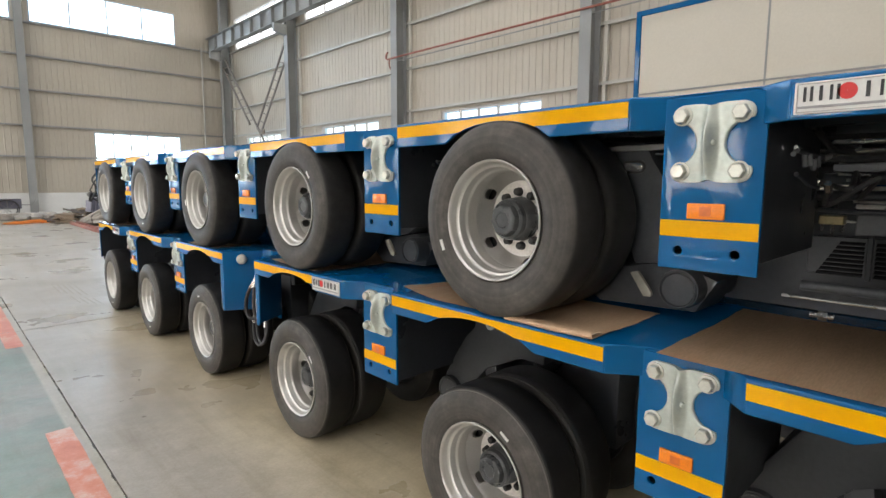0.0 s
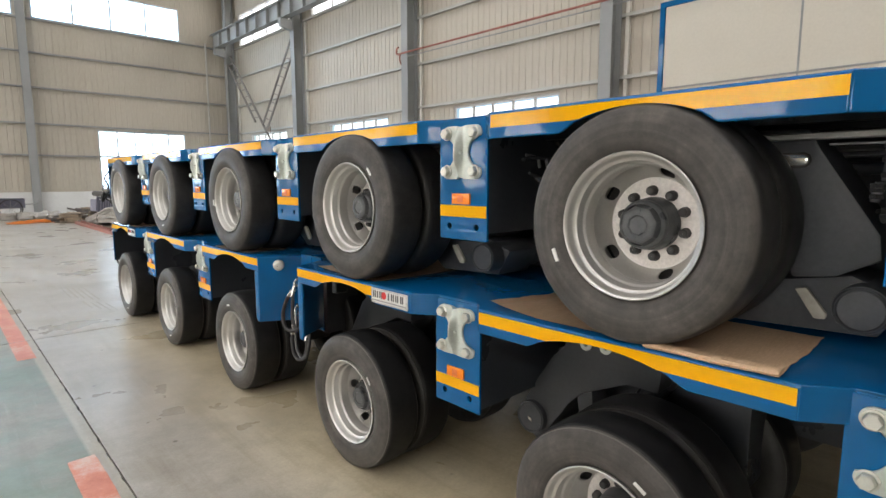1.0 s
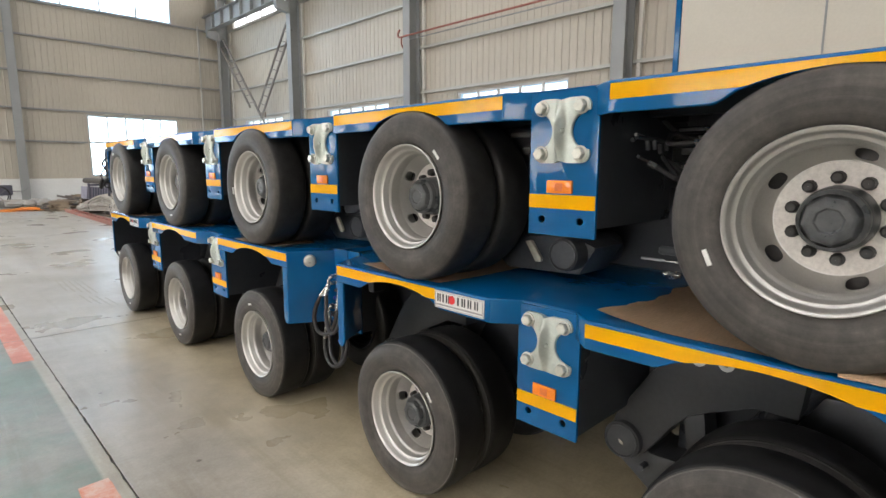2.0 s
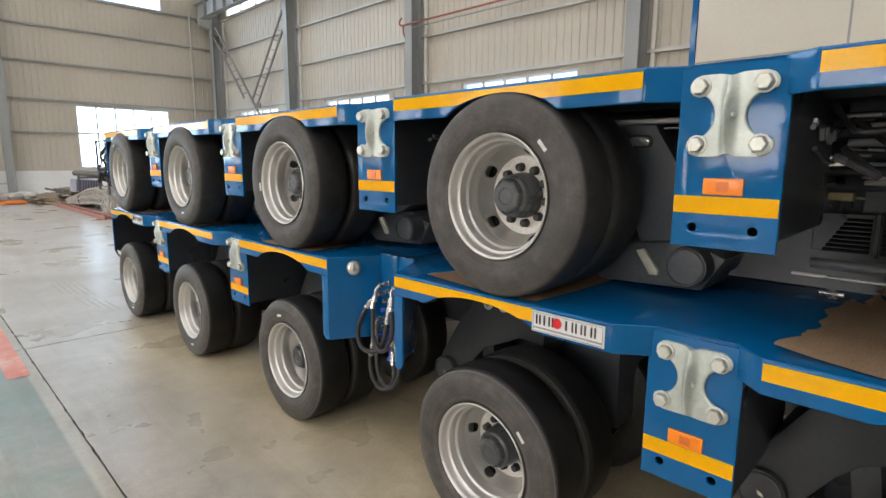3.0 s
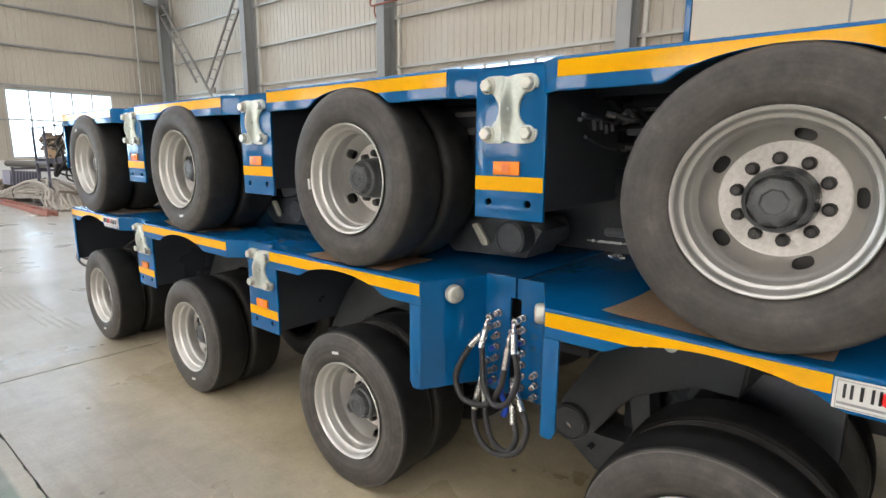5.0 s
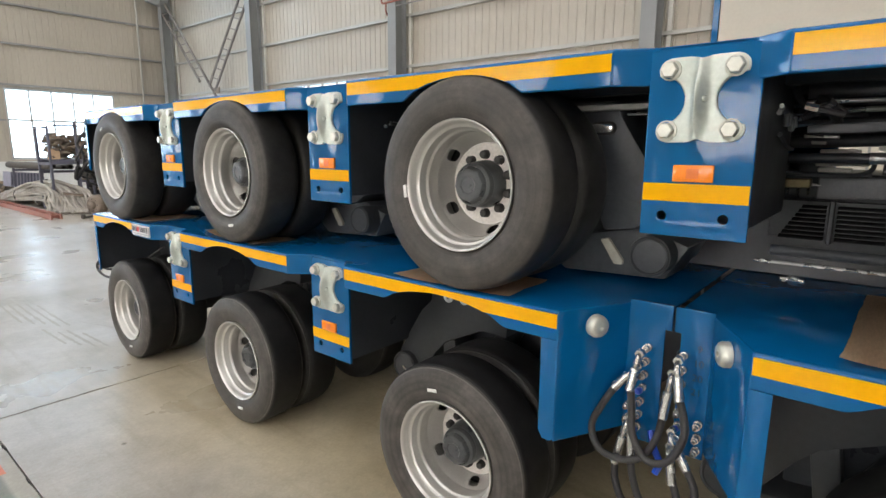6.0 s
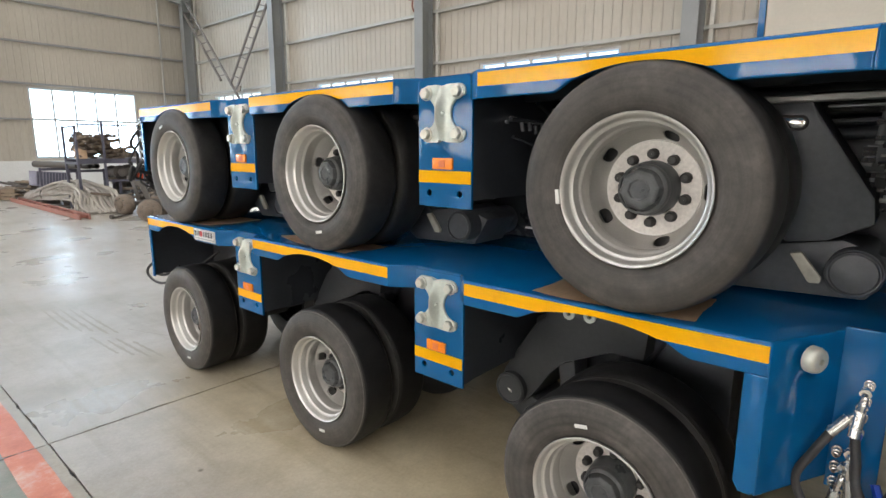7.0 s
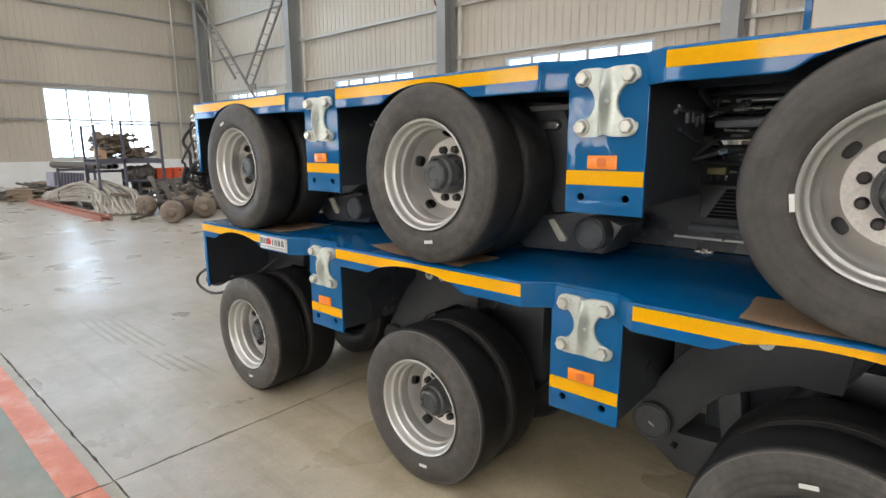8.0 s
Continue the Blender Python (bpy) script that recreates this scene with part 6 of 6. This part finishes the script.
def old_axle(x, y, turn, arm=1.0):
    """A scrapped axle: a ribbed drum at each end, brake gear and an upright spring arm."""
    a = thing("scrap_axle", "rusty trailer axle with brake drums, lying on the floor", "axle", "scrap axles", (x, y, 0), (0, 0, turn))
    for s in (-1, 1):
        prof = [(0.0, 0.09), (0.0, 0.215), (0.012, 0.235), (0.03, 0.25), (0.06, 0.25), (0.065, 0.242), (0.11, 0.24), (0.115, 0.247), (0.14, 0.247), (0.15, 0.238), (0.2, 0.225), (0.222, 0.2), (0.232, 0.15), (0.236, 0.1), (0.27, 0.09), (0.285, 0.07), (0.288, 0.001)]
        d = part("brake_drum", lathe(B(), [(s * (0.36 + p), r) for p, r in prof], 32, (0, 0, 0.25)), RUST, a)
        for k in range(8):
            q = 2 * math.pi * k / 8
            part("stud", cylinder(B(), (s * 0.588, 0.15 * math.cos(q), 0.25 + 0.15 * math.sin(q)), (s * 0.615, 0.15 * math.cos(q), 0.25 + 0.15 * math.sin(q)), 0.012, 6), DARKSCRAP, d)
        part("brake_shoe", lathe(B(), [(s * 0.3, 0.07), (s * 0.3, 0.2), (s * 0.355, 0.205), (s * 0.355, 0.07)], 20, (0, 0, 0.25)), DARKSCRAP, a)
    part("axle_beam", cylinder(B(), (-0.31, 0, 0.25), (0.31, 0, 0.25), 0.065, 14), DARKSCRAP, a)
    outline = [(-0.05, 0.2), (0.05, 0.18), (0.11, 0.48), (0.22, 0.76), (0.3, 0.8), (0.31, 0.88), (0.16, 0.91), (0.1, 0.82), (0.03, 0.5)]
    part("spring_arm", soften(prism(B(), [(p, 0.2 + (q - 0.2) * arm) for p, q in outline], "x", -0.035, 0.03), 0.01, 1), OLDSTEEL, a)
    part("air_chamber", lathe(B(), [(-0.1, 0.001), (-0.1, 0.06), (-0.03, 0.085), (0.0, 0.085), (0.07, 0.06), (0.08, 0.001)], 16, (0.16, 0.1, 0.38), "y"), DARKSCRAP, a)
    part("push_rod", cylinder(B(), (0.16, -0.02, 0.4), (0.16, -0.42, 0.5), 0.014, 8), OLDSTEEL, a)
    return a


for x, y, t, h in ((3.34, 17.05, 61, 1.0), (4.2, 17.42, 64, 0.95), (3.7, 18.75, 24, 1.05), (3.95, 18.1, 70, 1.0), (4.75, 18.5, 60, 1.0), (4.62, 19.4, 40, 0.9), (5.4, 18.9, 55, 1.0), (5.25, 17.85, 62, 0.95)):
    old_axle(x, y, t, h)
rod = thing("tie_rod", "thin rusty rod with a ball end, lying on the floor", "rod", loc=(3.06, 18.12, 0.03), rot=(0, 0, 44))
part("shaft", cylinder(B(), (-0.46, 0, 0), (0.46, 0, 0), 0.022, 8), DARKSCRAP, rod)
part("ball_end", lathe(B(), [(-0.05, 0.001), (-0.045, 0.04), (0.0, 0.055), (0.045, 0.04), (0.05, 0.001)], 12, (-0.48, 0, 0.026), "z"), DARKSCRAP, rod)

# orange crates behind
for i, (x, y, z) in enumerate(((4.52, 19.35, 0.78), (4.95, 19.4, 0.78))):
    c = thing("plastic_crate", "orange-red plastic crate on the scrap bench", "crate", "orange crates", (x, y + 1.2, z), (0, 0, 10 * i))
    for a, b, d, e in ((-0.2, 0.2, -0.15, -0.14), (-0.2, 0.2, 0.14, 0.15), (-0.2, -0.19, -0.14, 0.14), (0.19, 0.2, -0.14, 0.14)):
        part("side", box(B(), a, b, d, e, 0.01, 0.28), CRATE, c)
    part("base", box(B(), -0.2, 0.2, -0.15, 0.15, 0, 0.01), CRATE, c)
    for k in range(4):
        part("rib", box(B(), -0.16 + 0.1 * k, -0.14 + 0.1 * k, -0.162, -0.151, 0.02, 0.27), CRATE, c)
    part("handle_slot", box(B(), -0.06, 0.06, -0.1535, -0.1505, 0.19, 0.23), INK, c)
bench = thing("scrap_bench", "low dark steel bench holding crates", "bench", loc=(4.55, 20.55, 0))
part("top", box(B(), -0.95, 0.8, -0.3, 0.3, 0.72, 0.78), RACKP, bench)
for x in (-0.74, 0.74):
    for y in (-0.24, 0.24):
        part("leg", box(B(), x - 0.03, x + 0.03, y - 0.03, y + 0.03, 0, 0.72), RACKP, bench)

# planks and bars further along the wall
for k in range(64):
    x = rnd.uniform(1.75, 3.7)
    y = 24.6 + rnd.uniform(0.3, 2.6) + 0.5 * (2.6 - x)
    ln = rnd.uniform(0.35, 1.1)
    wood = k % 4 == 0
    p = thing("scrap_plank" if wood else "scrap_bar", "weathered plank in a scrap heap on the floor" if wood else "rusty steel bar in a scrap heap on the floor", "plank" if wood else "steel bar", "scrap heap", (x, y, 0.03 + 0.5 * rnd.random() * min(1.0, (x - 1.6) / 1.2)), (rnd.uniform(-20, 20), rnd.uniform(-16, 16), rnd.uniform(-80, 80)))
    wide, high = (0.07, 0.025) if wood else (rnd.uniform(0.025, 0.05), rnd.uniform(0.02, 0.04))
    part("board" if wood else "bar", soften(box(B(), -ln / 2, ln / 2, -wide, wide, -high, high), 0.006, 1), WOOD if wood else (RUST, DARKSCRAP)[k % 2], p)

# orange sheet spread on the floor
bm = B()
rows = []
for i in range(25):
    row = []
    for k in range(13):
        u, w = -1 + i / 12, -1 + k / 6
        edge = max(0.0, 1 - u * u - 0.8 * w * w)
        row.append(bm.verts.new((0.95 * u + 0.05 * math.sin(5 * w), 0.62 * w + 0.05 * math.sin(4 * u + 1), 0.012 + 0.11 * edge ** 0.6 * (0.75 + 0.25 * math.sin(7 * u + 3 * w)))))
    rows.append(row)
for i in range(24):
    for k in range(12):
        bm.faces.new((rows[i][k], rows[i + 1][k], rows[i + 1][k + 1], rows[i][k + 1]))
bmesh.ops.solidify(bm, geom=bm.faces[:], thickness=0.006)
tagged(part("tarpaulin", bm, SHEETO, None, loc=(1.28, 26.45, 0.0)), "orange tarpaulin crumpled on the floor", "tarpaulin")


def sack(x, y, z, turn, size, seed):
    """A slumped filled sack."""
    rs = random.Random(seed)
    bm = B()
    bmesh.ops.create_icosphere(bm, subdivisions=3, radius=1.0)
    p, q = rs.uniform(0, 6), rs.uniform(0, 6)
    for v in bm.verts:
        c = v.co
        k = 1 + 0.12 * math.sin(5 * c.x + p) * math.sin(4 * c.y + q) + 0.06 * math.sin(9 * c.z + p)
        c.x, c.y, c.z = 0.3 * c.x * k, 0.22 * c.y * k, max(0.0, 0.12 + 0.15 * c.z * k)
    s = thing("filled_sack", "grubby pale woven sack slumped against the wall", "sack", "sacks by the end wall", (x, y, z), (0, 0, turn))
    part("body", bm, SACK, s)
    s.scale = (size, size, size)


for k, (x, y, z) in enumerate(((1.1, 28.3, 0), (1.6, 28.4, 0), (2.1, 28.2, 0), (2.6, 28.6, 0), (1.35, 28.8, 0.0), (1.9, 28.9, 0.0), (0.75, 28.9, 0))):
    sack(x, y, z, 37 * k, 1.0 + 0.12 * (k % 3), k)


def hand_cart():
    """A two-wheeled cart with spoked wheels and a dark box."""
    c = thing("hand_cart", "old hand cart with spoked wheels and a dark box", "cart", loc=(0.75, 29.9, 0))
    for s in (-0.32, 0.32):
        ring = [(s + 0.025 * math.cos(q), 0.4 + 0.025 * math.sin(q)) for q in [2 * math.pi * i / 8 for i in range(9)]]
        w = part("wheel", lathe(B(), ring, 32, (0, 0, 0), "x"), HOSE, c, loc=(0, 0, 0.425), rot=(0, 0, 90))
        for k in range(8):
            q = 2 * math.pi * k / 8
            part("spoke", cylinder(B(), (s, 0.03 * math.cos(q), 0.03 * math.sin(q)), (s, 0.385 * math.cos(q), 0.385 * math.sin(q)), 0.008, 6), STEEL, w)
    part("axle", cylinder(B(), (0, -0.34, 0.425), (0, 0.34, 0.425), 0.02, 8), STEEL, c)
    part("box", soften(box(B(), -0.45, 0.5, -0.27, 0.27, 0.447, 0.86), 0.012, 1), RACKP, c)
    part("handle", tube(B(), [(0.5, 0.0, 0.6), (0.9, 0.0, 0.62), (1.05, 0.0, 0.8)], 0.02, 8, 4), STEEL, c)


hand_cart()
for k in range(4):
    c = thing("cable_coil", "dull grey coil of cable on the floor", "coil", "cable coils", (-0.6 + 0.55 * k, 28.6 + 0.3 * (k % 2), 0.0))
    bm = B()
    for j in range(4):
        lathe(bm, [(0.05 + 0.07 * j + 0.03 * math.cos(q), 0.3 + 0.03 * math.sin(q)) for q in [2 * math.pi * i / 8 for i in range(9)]], 24, (0, 0, 0), "z")
    part("turns", bm, ROPE, c)
ground = setting("ground", box(B(), -400, 400, -400, 400, -0.8, -0.5), surface("outside_gravel", (0.25, 0.24, 0.22), None, (0.8, 0.9)), "pale yard ground outside the hall", "ground")


def gear_casing(x, y, z, turn, size):
    """A worn cast casing: stepped drum with a flange and a foot."""
    g = thing("gear_casing", "dusty cast casing in the scrap heap", "scrap metal", "scrap heap", (x, y, z), (0, 0, turn))
    part("drum", lathe(B(), [(-0.3, 0.0), (-0.3, 0.12), (-0.22, 0.14), (-0.2, 0.2), (-0.14, 0.2), (-0.12, 0.16), (0.2, 0.16), (0.22, 0.19), (0.28, 0.19), (0.3, 0.0)], 20, (0, 0, 0.2)), DARKSCRAP, g)
    part("foot", soften(box(B(), -0.16, 0.16, -0.18, 0.18, 0, 0.05), 0.01, 1), RUST, g)
    g.scale = (size, size, size)


for x, y, z, t, q in ((3.82, 20.5, 0.78, 100, 0.95), (4.12, 20.55, 0.78, 70, 1.0), (3.9, 21.4, 0.0, 20, 1.2), (4.3, 21.7, 0.0, 70, 1.3), (4.8, 21.0, 0.0, 40, 1.2), (3.6, 21.6, 0.0, 110, 1.4), (4.2, 21.0, 0.47, 15, 1.1), (4.7, 21.2, 0.47, 60, 1.0), (5.3, 21.4, 0.0, 10, 1.3), (3.2, 22.2, 0.0, 45, 1.2), (2.9, 23.4, 0.0, 80, 1.3)):
    gear_casing(x, y, z, t, q)
for k in range(14):
    p = thing("scrap_bar", "rusty steel bar in a scrap heap on the floor", "steel bar", "scrap heap", (3.6 + rnd.uniform(-0.6, 1.6), 19.4 + rnd.uniform(-0.4, 1.6), 0.05 + 0.05 * k), (rnd.uniform(-8, 8), rnd.uniform(-12, 12), rnd.uniform(-30, 100)))
    part("bar", soften(box(B(), -0.7, 0.7, -0.035, 0.035, -0.03, 0.03), 0.006, 1), RUST if k % 3 else GREY, p)
pal = thing("pallet_box", "weathered wooden box by the end wall", "wooden box", loc=(2.42, 25.45, 0), rot=(0, 0, -52))
for k in range(3):
    part("slat", box(B(), -0.42, 0.42, -0.42, -0.4, 0.02 + 0.11 * k, 0.11 + 0.11 * k), WOOD, pal)
    part("slat", box(B(), -0.44, -0.42, -0.4, 0.4, 0.02 + 0.11 * k, 0.11 + 0.11 * k), WOOD, pal)
part("lid_board", box(B(), -0.44, 0.44, -0.42, 0.42, 0.345, 0.37), WOOD, pal)

# smaller castings between the axles
for k in range(16):
    gear_casing(3.75 + 0.1 * k + rnd.uniform(-0.2, 0.25), 18.2 + rnd.uniform(0.0, 1.6), 0.0, rnd.uniform(0, 180), rnd.uniform(0.45, 0.8))
